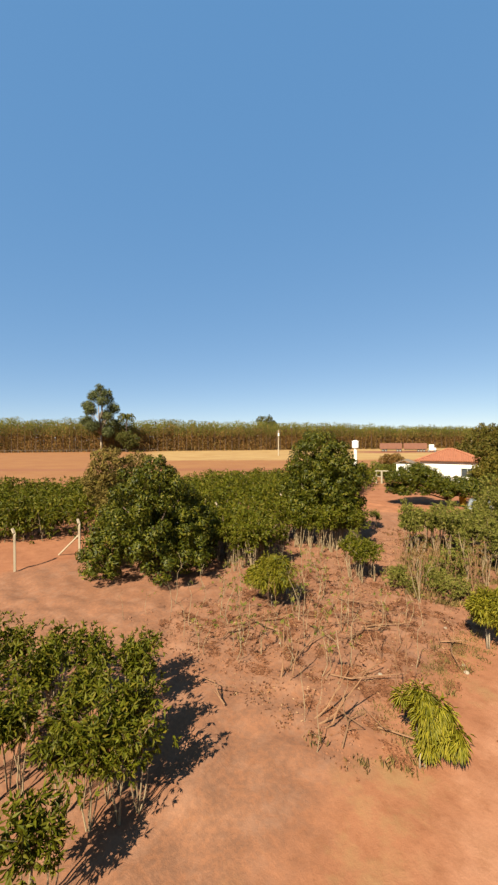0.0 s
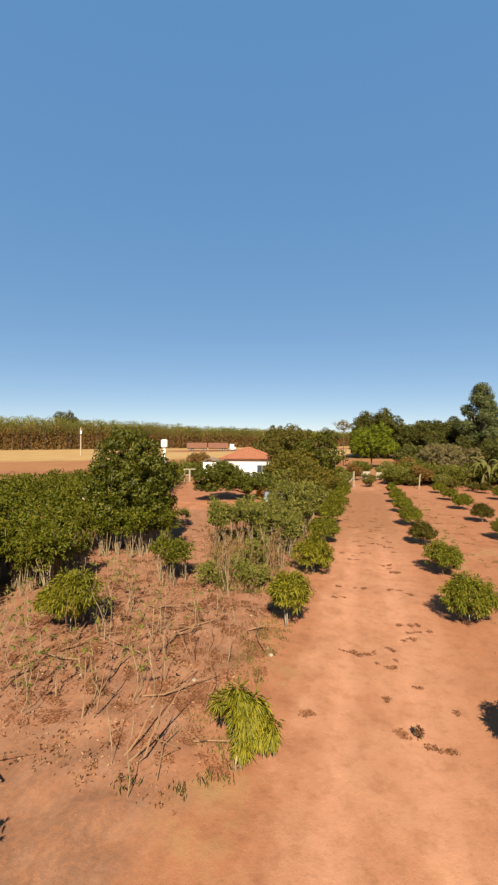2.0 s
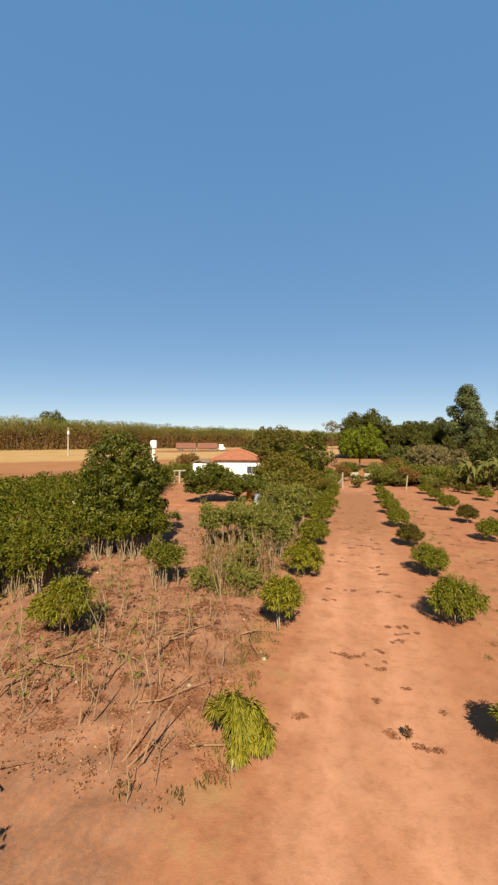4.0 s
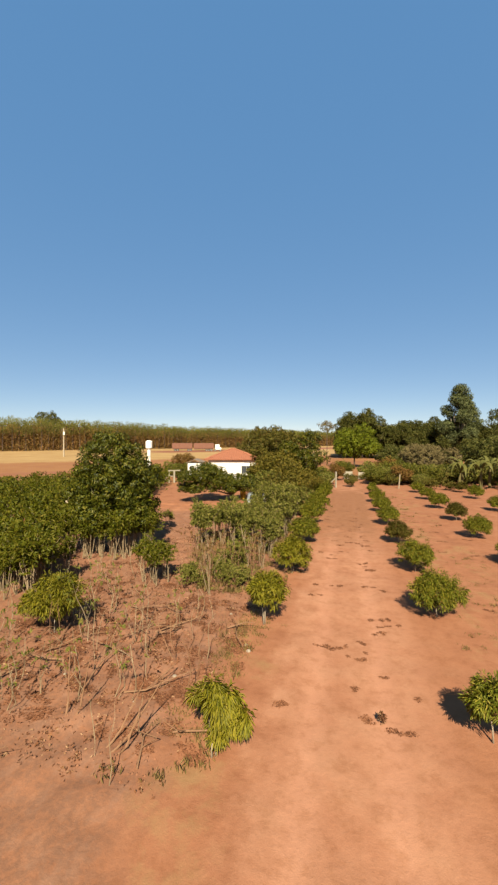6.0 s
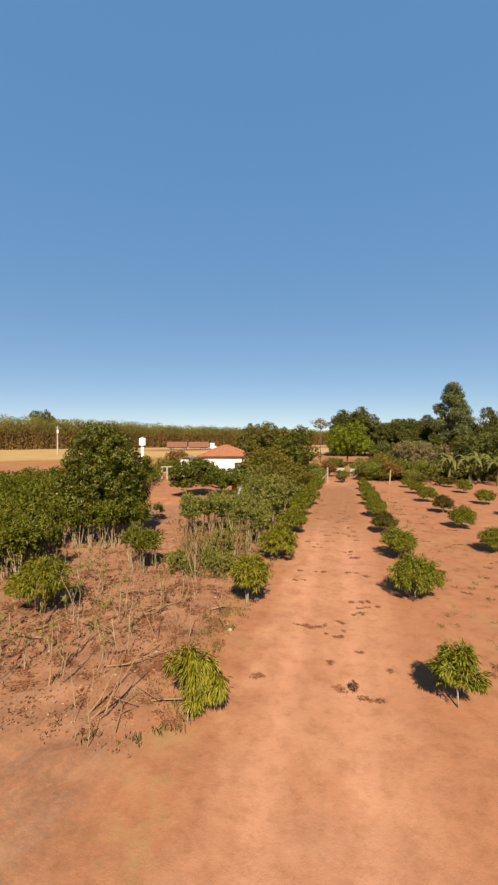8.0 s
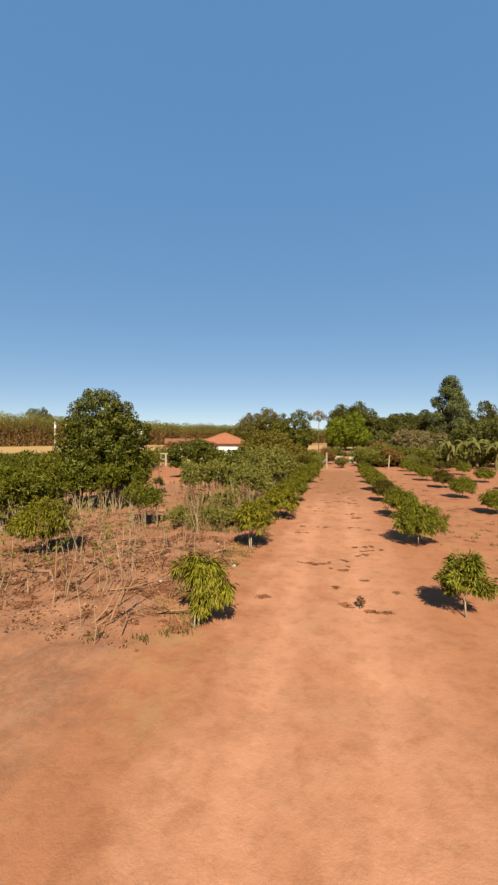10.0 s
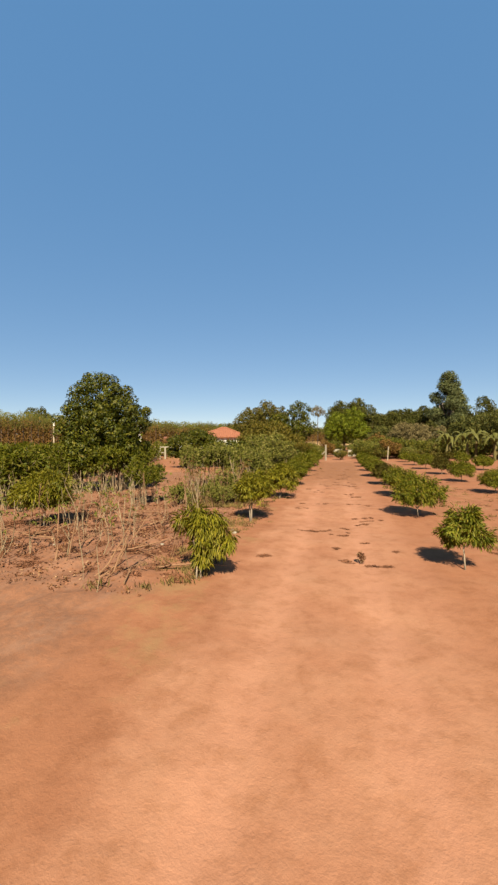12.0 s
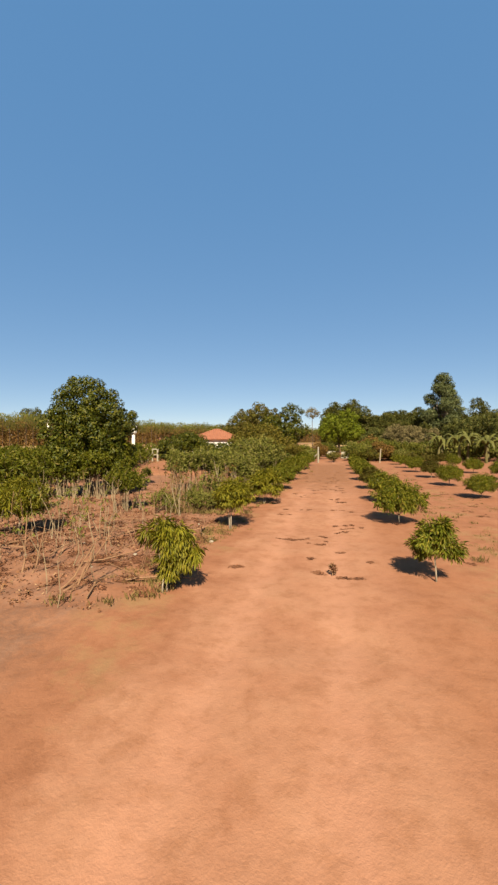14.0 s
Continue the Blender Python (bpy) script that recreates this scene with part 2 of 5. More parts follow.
    field = band(dist, 50, 4000, 5)
    furrow = ramp(n, [(0.3, (0.168, 0.065, 0.021)), (0.7, (0.212, 0.095, 0.031))])
    l.new(broad.outputs[0], furrow.inputs[0])
    col = blend(n, l, field, col, furrow.outputs[0])
    track = band(dist, 74, 80, 3)
    col = blend(n, l, math_node(n, l, "MULTIPLY", track, 0.6), col, (0.151, 0.051, 0.024))
    straw = ramp(n, [(0.35, (0.226, 0.129, 0.041)), (0.65, (0.288, 0.185, 0.067))])
    l.new(broad.outputs[0], straw.inputs[0])
    along = math_node(n, l, "MULTIPLY_ADD", y, 0.8, math_node(n, l, "MULTIPLY", x, 0.6))
    across = math_node(n, l, "MULTIPLY_ADD", y, 0.602, math_node(n, l, "MULTIPLY", x, -0.798))
    col = blend(n, l, math_node(n, l, "MULTIPLY", band(dist, 112, 4000, 8), band(along, -20, 4000, 12)), col, straw.outputs[0])
    # red dirt road along the plantation
    col = blend(n, l, math_node(n, l, "MULTIPLY", band(across, 150, 176, 6), band(along, 75, 4000, 12)), col, (0.161, 0.057, 0.028))
    col = blend(n, l, 0.16, col, blend(n, l, grit.outputs[0], (0.062, 0.026, 0.012), (0.315, 0.179, 0.110)))
    l.new(col, b.inputs["Base Color"])
    h = math_node(n, l, "ADD", math_node(n, l, "MULTIPLY", fine.outputs[0], 0.6), math_node(n, l, "MULTIPLY", grit.outputs[0], 0.25))
    h = math_node(n, l, "ADD", h, mid.outputs[0])
    add_bump(n, l, b, h, 0.35, 0.06)
    return m


M_GROUND = ground_material()


# ---- building helpers ----
def tri_mesh(name, verts, faces, material, smooth=False):
    """A mesh from arrays of corners and of equal-sided faces."""
    me = bpy.data.meshes.new(name)
    verts = np.asarray(verts, np.float32)
    faces = np.asarray(faces, np.int32)
    k = faces.shape[1]
    me.vertices.add(len(verts))
    me.vertices.foreach_set("co", verts.ravel())
    me.loops.add(faces.size)
    me.loops.foreach_set("vertex_index", faces.ravel())
    me.polygons.add(len(faces))
    me.polygons.foreach_set("loop_start", np.arange(len(faces), dtype=np.int32) * k)
    me.update(calc_edges=True)
    me.validate()
    me.materials.append(material)
    if smooth:
        me.shade_smooth()
    return me


def mesh_of(bm, name, material, smooth=False):
    me = bpy.data.meshes.new(name)
    bm.to_mesh(me)
    bm.free()
    me.materials.append(material)
    if smooth:
        me.shade_smooth()
    return me


def part(name, bm, material, parent, label="", smooth=False):
    """Links a bmesh (or a mesh) as one object under a thing or a part."""
    me = mesh_of(bm, name, material, smooth) if isinstance(bm, bmesh.types.BMesh) else bm
    ob = new(name, me)
    ob.parent = parent
    if label:
        ob["label"] = label
    return ob


def thing(name, label, category, at=(0, 0, 0), turn=0, group="", kind=""):
    ob = new(name)
    ob.matrix_basis = pose(*at, 0, 0, turn)
    return tagged(ob, label, category, group, kind)


def box_bm(size, at=(0, 0, 0), bevel=0.0, bm=None, turn=None):
    bm = bm or bmesh.new()
    m = Matrix.Translation(at)
    if turn is not None:
        m = m @ turn
    made = bmesh.ops.create_cube(bm, size=1, matrix=m @ Matrix.Diagonal((*size, 1)))
    if bevel:
        edges = list({e for v in made["verts"] for e in v.link_edges})
        bmesh.ops.bevel(bm, geom=edges, offset=bevel, segments=2, affect="EDGES", profile=0.5)
    return bm


def rod_bm(points, radii, sides=6, bm=None):
    """A bent, tapered rod along points."""
    bm = bm or bmesh.new()
    pts = [Vector(p) for p in points]
    rings = []
    for i, p in enumerate(pts):
        d = (pts[min(i + 1, len(pts) - 1)] - pts[max(i - 1, 0)]).normalized()
        s = d.orthogonal().normalized() if abs(d.z) < 0.95 else Vector((1, 0, 0)).cross(d).normalized()
        t = d.cross(s).normalized()
        rings.append([bm.verts.new(p + (s * math.cos(a) + t * math.sin(a)) * radii[i]) for a in (2 * math.pi * k / sides for k in range(sides))])
    for a, b in zip(rings, rings[1:]):
        for k in range(sides):
            bm.faces.new((a[k], a[(k + 1) % sides], b[(k + 1) % sides], b[k]))
    bm.faces.new(rings[0][::-1])
    bm.faces.new(rings[-1])
    return bm


def unit_rows(rng, n):
    v = rng.normal(size=(n, 3))
    return v / np.linalg.norm(v, axis=1, keepdims=True)


def leaf_arrays(base, way, length, width, rng, fold=0.12, face=None):
    """Pointed leaves that start at base and reach along way: four corners and two faces each."""
    n = len(base)
    way = way / np.linalg.norm(way, axis=1, keepdims=True)
    side = np.cross(way, unit_rows(rng, n) if face is None else face + unit_rows(rng, n) * 0.55)
    side /= np.linalg.norm(side, axis=1, keepdims=True) + 1e-9
    up = np.cross(side, way)
    L = np.broadcast_to(np.asarray(length, float), (n,))[:, None]
    Wd = np.broadcast_to(np.asarray(width, float), (n,))[:, None]
    mid = base + way * L * 0.45 + up * L * fold
    v = np.stack([base, mid + side * Wd / 2, base + way * L, mid - side * Wd / 2], 1).reshape(-1, 3)
    i = np.arange(n)[:, None] * 4
    f = np.concatenate([i + [0, 1, 2], i + [0, 2, 3]], 1).reshape(-1, 3)
    return v, f


def crown_points(rng, balls, n, gap=0.0):
    """Places through the outer shells of several egg shapes, few in their hearts and at least gap apart; with the outward way at each."""
    vol = np.array([b[3] * b[4] * b[5] for b in balls]) ** 0.67
    out, ways = [], []
    held = np.empty((n, 3))
    tries = 0
    while len(out) < n and tries < (14 if gap else 40) * n:
        tries += 1
        b = balls[rng.choice(len(balls), p=vol / vol.sum())]
        d = rng.normal(size=3)
        d /= np.linalg.norm(d)
        r = 1 - 0.55 * rng.random() ** 2.2
        p = np.array(b[:3]) + d * np.array(b[3:6]) * r
        deep = any(o is not b and (((p - np.array(o[:3])) / np.array(o[3:6])) ** 2).sum() < 0.45 for o in balls)
        if deep and rng.random() < 0.85:
            continue
        if gap and out and ((held[:len(out)] - p) ** 2).sum(1).min() < gap * gap:
            continue
        held[len(out)] = p
        out.append(p)
        ways.append(d)
    return np.array(out), np.array(ways)


def crown_mesh(name, seed, balls, clumps, per, length, width, material, reach=0.5, droop=0.35, floor=0.05, gap=0.0):
    """A crown of leaf rosettes; a gap keeps them apart as separate boughs."""
    rng = np.random.default_rng(seed)
    c, out = crown_points(rng, balls, clumps, gap)
    c = np.repeat(c, per, 0)
    out = np.repeat(out, per, 0)
    n = len(c)
    spread = unit_rows(rng, n)
    way = spread + out * 0.7
    if gap:
        # leaves lie over one another like scales on each bough
        way = unit_rows(rng, n)
        way = way - (way * spread).sum(1, keepdims=True) * spread * 0.75
    way[:, 2] -= droop * (0.5 + rng.random(n))
    size = np.repeat(rng.uniform(0.7, 1.2, n // per), per)[:, None] if gap else 1.0
    base = c + spread * reach * size * rng.random((n, 1)) ** (0.3 if gap else 0.6)
    base[:, 2] = np.maximum(base[:, 2], floor + length * 0.5)
    face = spread * (1.1 if gap else 0.6) + out * 0.4 + np.array((0, 0, 0.5))
    v, f = leaf_arrays(base, way, length * (0.65 + 0.6 * rng.random(n)), width * (0.7 + 0.5 * rng.random(n)), rng, face=face)
    v[:, 2] = np.maximum(v[:, 2], floor)
    return tri_mesh(name, v, f, material)


def lumpy(seed, cx, cz, rx, rz, n, size):
    """An uneven crown: a heart and n lobes round it."""
    rng = np.random.default_rng(seed)
    balls = [(0, 0, cz, rx * 0.75, rx * 0.75, rz * 0.8)]
    for k in range(n):
        a = 2 * math.pi * (k + rng.random() * 0.7) / n
        u = rng.uniform(-0.75, 0.85)
        w = math.sqrt(max(0.05, 1 - u * u))
        s = size * rng.uniform(0.65, 1.35)
        q = rng.uniform(0.62, 0.95)
        balls.append((math.cos(a) * w * rx * q, math.sin(a) * w * rx * q, cz + u * rz * q, s, s, s * 0.85))
    return balls


def limbs_mesh(name, seed, base_r, fork_h, tips, material, stems=1, sides=7):
    """A trunk that forks into tapered limbs towards the given tips."""
    rng = np.random.default_rng(seed)
    bm = bmesh.new()
    for s in range(stems):
        ox, oy = (0, 0) if stems == 1 else rng.uniform(-0.12, 0.12, 2)
        lean = rng.uniform(-0.08, 0.08, 2) * fork_h
        rod_bm([(ox, oy, -0.05), (ox + lean[0] * 0.3, oy + lean[1] * 0.3, fork_h * 0.4), (ox + lean[0], oy + lean[1], fork_h)],
               [base_r * 1.25, base_r, base_r * 0.85], sides, bm)
        for k, tip in enumerate(tips):
            if k % stems != s:
                continue
            tip = np.array(tip, float)
            start = np.array((ox + lean[0], oy + lean[1], fork_h * 0.96))
            q = start + (tip - start) * 0.45 + rng.normal(size=3) * 0.06 * np.linalg.norm(tip - start)
            rod_bm([start, q, tip], [base_r * 0.6, base_r * 0.36, base_r * 0.1], max(4, sides - 2), bm)
    return mesh_of(bm, name, material, True)


def tree(name, label, category, at, trunk, crown, turn=0, group=""):
    ob = thing(name, label, category, at, turn, group)
    if trunk is not None:
        part("trunk", trunk, None, ob)
    part("crown", crown, None, ob)
    return ob


# ---- the ground, one sheet out to the horizon ----
def ground_axis(lo, hi, fine_lo, fine_hi, step):
    fine = np.arange(fine_lo, fine_hi + 1e-6, step)
    grow = step * np.cumsum(1.18 ** np.arange(1, 60))
    low = fine_lo - grow[grow < fine_lo - lo]
    high = fine_hi + grow[grow < hi - fine_hi]
    return np.concatenate([[lo], low[::-1], fine, high, [hi]])


def land_height(x, y):
    """Small swells of the earth near the camera, rougher on the tilled plot."""
    p = Vector((x, y, 0))
    plot = min(1, max(0, (-3.2 - x) / 0.6)) * min(1, max(0, (x + 21) / 2))
    return 0.05 * noise.noise(p * 0.35) + 0.022 * noise.noise(p * 1.1) + 0.008 * noise.noise(p * 3.1) + plot * (0.11 * noise.noise(p * 1.4) + 0.05 * noise.noise(p * 3.7))


def build_ground():
    xs = ground_axis(-2400, 2400, -24, 16, 0.2)
    ys = ground_axis(-2400, 2400, 2, 34, 0.2)
    X, Y = np.meshgrid(xs, ys, indexing="ij")
    Z = np.zeros_like(X)
    near = np.clip(1 - np.maximum(np.abs(X + 4) - 20, np.abs(Y - 18) - 16) / 8, 0, 1)
    for i, j in np.argwhere(near > 0):
        Z[i, j] = land_height(X[i, j], Y[i, j])
    rut = np.exp(-((np.abs(X + 0.1) - 0.75) / 0.22) ** 2)
    Z -= 0.03 * rut
    Z *= near
    v = np.stack([X, Y, Z], -1).reshape(-1, 3)
    nx, ny = X.shape
    i = (np.arange(nx - 1)[:, None] * ny + np.arange(ny - 1)[None]).reshape(-1, 1)
    f = i + np.array([0, ny, ny + 1, 1])
    ob = new("ground", tri_mesh("ground", v, f, M_GROUND, True))
    tagged(ob, "orange-red bare earth with tilled plots, fields and wheel ruts", "ground", kind="structure")


build_ground()

# ---- mango trees ----
def build_mangoes():
    t = limbs_mesh("trunk", 3, 0.17, 1.3, [(-1.3, 0.4, 3.4), (1.2, -0.5, 3.6), (0.3, 1.2, 4.4), (-0.4, -1.1, 3.2), (0.1, 0.1, 5.4)], M_BARK)
    balls = [(math.cos(k * 1.257) * 0.8, math.sin(k * 1.257) * 0.8, 5.1, 0.75, 0.75, 0.7) for k in range(5)]
    balls += [(-0.1, 0, 5.6, 0.8, 0.8, 0.65), (0.1, 0, 2.9, 2.05, 2.05, 1.9), (-0.1, 0, 4.5, 1.7, 1.7, 1.35), (-0.55, 0, 5.6, 0.75, 0.8, 0.75), (0.4, 0.1, 5.7, 0.75, 0.75, 0.75), (1.35, -0.5, 3.4, 1.0, 1.1, 1.2), (-1.25, -0.4, 3.4, 1.0, 1.1, 1.2),
             (0.2, -1.5, 3.0, 1.2, 1.0, 1.4), (-0.95, -0.5, 4.6, 0.75, 0.8, 0.75), (1.0, -0.7, 4.5, 0.85, 0.85, 0.85), (1.5, 0.1, 2.1, 0.85, 1.0, 0.95), (-1.15, 0.2, 2.0, 0.85, 1.0, 0.95), (1.55, 0.0, 3.95, 0.95, 0.95, 0.9), (0.9, -1.4, 3.9, 0.8, 0.7, 0.8), (-0.6, -1.5, 4.0, 0.8, 0.7, 0.8), (-1.0, -1.5, 2.3, 0.8, 0.7, 0.8), (1.2, -1.5, 2.2, 0.8, 0.7, 0.8)]
    tree("mango_tree", "tall dark green mango tree with dense drooping leaves", "tree", (-12.8, 19.2, 0), t,
         crown_mesh("crown", 31, balls, 330, 190, 0.17, 0.072, M_MANGO, 0.40, 0.4, 0.7, 0.58), 33).scale = (1.0, 1.0, 1.02)
    t = limbs_mesh("trunk", 4, 0.2, 1.2, [(-1.8, 0.5, 2.8), (1.7, -0.5, 3.0), (0.4, 1.5, 3.6), (-0.5, -1.3, 3.0), (0.2, 0.1, 4.6)], M_BARK)
    rng = np.random.default_rng(34)
    balls = [(0, 0, 2.3, 1.7, 1.7, 1.9), (0.1, 0, 4.75, 0.75, 0.75, 0.7)]
    for z, r, n, q in ((3.95, 0.75, 4, 0.8), (3.1, 1.35, 6, 0.9), (2.1, 1.95, 8, 0.95), (1.2, 2.45, 11, 0.8)):
        for k in range(n):
            a = 2 * math.pi * (k + rng.uniform(0, 0.5)) / n
            if z < 1.5 and abs(math.sin((a + 0.8) / 2)) < 0.17:
                continue
            u = q * rng.uniform(0.8, 1.15)
            balls.append((math.cos(a) * r, math.sin(a) * r, z + rng.uniform(-0.2, 0.2), u, u, u * 0.9))
    tree("mango_tree", "broad dark green mango tree with boughs near the ground", "tree", (-15.6, 9.6, 0), t,
         crown_mesh("crown", 32, balls, 330, 190, 0.17, 0.072, M_MANGO, 0.38, 0.4, 0.3, 0.64))


build_mangoes()

# ---- young orchard trees in rows ----
def young_tree(seed, height, wide, material, label, name="young_mango_tree", drooping=0.95, low=0.35, balls=None, leaf=0.135, dens=120, slim=0.18):
    rng = np.random.default_rng(seed)
    ob = thing(name, label, "tree", group="orchard rows")
    n = 3 + seed % 3
    tips = [(math.cos(a) * wide * 0.28, math.sin(a) * wide * 0.28, height * rng.uniform(0.6, 0.85)) for a in (2 * math.pi * (k + rng.random() * 0.5) / n for k in range(n))]
    part("trunk", limbs_mesh("trunk", seed, 0.021, height * low, tips, M_PALE_BARK, 1 + seed % 2 if seed > 1 else 1, 6), None, ob)
    cz = height * (low + 1) / 2
    balls = balls or lumpy(seed, 0, cz, wide * 0.40, height * (1 - low) * 0.36, 7, wide * 0.17)
    part("crown", crown_mesh("crown", seed + 7, balls, int(dens * wide), 34, leaf, leaf * slim, material, 0.12, drooping, height * low * 0.8), None, ob)
    return ob


def dome(height, half, low):
    """Lobes of a rounded crown that is widest at mid-height, from low to height."""
    mid = (height + low) / 2
    out = [(0, 0, mid + 0.05, half * 0.62, half * 0.62, (height - low) * 0.36)]
    for k in range(8):
        a = k * 0.785 + 0.3 * (k % 3)
        out.append((half * 0.62 * math.cos(a), half * 0.62 * math.sin(a), mid - 0.12 + 0.11 * (k % 3), half * 0.36, half * 0.36, (height - low) * 0.27))
    for k in range(4):
        a = k * 1.57 + 0.5
        out.append((half * 0.3 * math.cos(a), half * 0.3 * math.sin(a), height - (height - low) * 0.24 + 0.05 * (k % 2), half * 0.34, half * 0.34, (height - low) * 0.2))
    return out


def build_orchard():
    rng = np.random.default_rng(11)
    kinds = [
        young_tree(1, 1.5, 1.15, M_YOUNG2, "young mango tree with a round green crown", balls=[(0, 0, 1.22, 0.34, 0.34, 0.2)] + [(0.32 * math.cos(k * 1.05), 0.32 * math.sin(k * 1.05), 1.0 - 0.1 * (k % 3), 0.2, 0.2, 0.18) for k in range(6)]),
        young_tree(2, 1.55, 1.75, M_YOUNG2, "young mango tree with a broad green crown", low=0.22, balls=dome(1.55, 0.80, 0.36)),
        young_tree(3, 1.65, 1.0, M_YOUNG, "young mango tree with yellow-green drooping leaves", low=0.18, drooping=1.5, leaf=0.19, dens=95, slim=0.12, balls=[(-0.12, 0, 1.36, 0.22, 0.22, 0.16), (0.16, 0.05, 1.3, 0.2, 0.2, 0.16), (-0.34, -0.05, 1.18, 0.17, 0.2, 0.2), (0.3, 0.1, 1.12, 0.17, 0.2, 0.2), (0, 0, 1.05, 0.26, 0.26, 0.3), (0.02, 0, 0.72, 0.2, 0.2, 0.26), (0.03, 0, 0.42, 0.13, 0.13, 0.2), (0.52, 0.1, 0.92, 0.16, 0.16, 0.15), (0.6, 0.08, 0.78, 0.12, 0.12, 0.14), (0.36, 0.05, 0.7, 0.12, 0.12, 0.14)]),
        young_tree(4, 1.6, 2.0, M_YOUNG2, "young mango tree with dense green leaves", low=0.2, balls=dome(1.6, 0.88, 0.3)),
        young_tree(5, 1.5, 1.45, M_YOUNG, "small young tree with yellow-green leaves on two stems", low=0.34, balls=dome(1.5, 0.62, 0.6)),
        young_tree(7, 1.4, 1.8, M_YOUNG, "wide young mango tree with yellow-green leaves", low=0.18, balls=dome(1.4, 0.82, 0.3)),
        young_tree(6, 1.5, 1.6, M_OLIVE, "young mango tree with brownish olive leaves", low=0.2, balls=dome(1.5, 0.72, 0.34)),
        young_tree(8, 1.75, 2.0, M_YOUNG, "taller young mango tree with a yellow-green crown on a clear stem", low=0.26, balls=dome(1.7, 0.92, 0.5)),
    ]
    # x, y, kind, size
    spots = [(2.73, 8.8, 0, 0.9), (2.9, 14.5, 3, 0.98), (3.0, 19.2, 1, 0.98), (2.88, 24.1, 6, 1.0), (2.82, 29.0, 1, 0.98), (2.8, 33.9, 3, 0.9), (2.8, 38.9, 1, 0.95), (2.75, 44.0, 0, 1.0),
             (-2.55, 7.15, 2, 0.92), (-2.65, 12.6, 4, 1.05), (-2.5, 17.6, 5, 1.05), (-2.5, 22.8, 3, 1.05), (-2.5, 28.0, 1, 1.2), (-2.4, 33.2, 3, 1.1), (-2.4, 38.4, 1, 1.2), (-2.3, 43.6, 3, 1.0),
             (7.85, 21.3, 3, 0.9), (7.8, 26.5, 1, 1.0), (7.95, 31.8, 6, 1.0), (7.85, 36.9, 3, 0.92), (7.85, 42.0, 1, 0.95), (7.85, 16.1, 0, 0.9), (7.85, 10.9, 1, 0.85), (7.85, 47.2, 3, 0.85),
             (12.8, 26.4, 3, 0.88), (12.6, 31.6, 1, 0.95), (12.5, 36.8, 3, 0.92), (12.8, 43.8, 1, 0.95), (12.8, 48.5, 6, 0.95), (18.3, 31.0, 1, 0.9), (18.3, 36.2, 0, 0.9), (18.3, 41.4, 1, 0.9), (23.5, 38.0, 0, 0.9), (23.5, 43.2, 1, 0.9),
             (-9.0, 10.3, 7, 1.0)]
    used = set()
    for x, y, k, s in spots:
        turn = 0 if k == 2 else rng.uniform(0, 360)
        m = pose(x, y, 0, 0, 0, turn) @ Matrix.Diagonal((s, s, s * rng.uniform(0.95, 1.05) * (0.88 if y > 18 else 1), 1))
        if k not in used:
            used.add(k)
            kinds[k].matrix_basis = m
        else:
            copy_thing(kinds[k], m @ Matrix.Diagonal((1 / kinds[k].scale[0], 1 / kinds[k].scale[1], 1 / kinds[k].scale[2], 1)))


build_orchard()

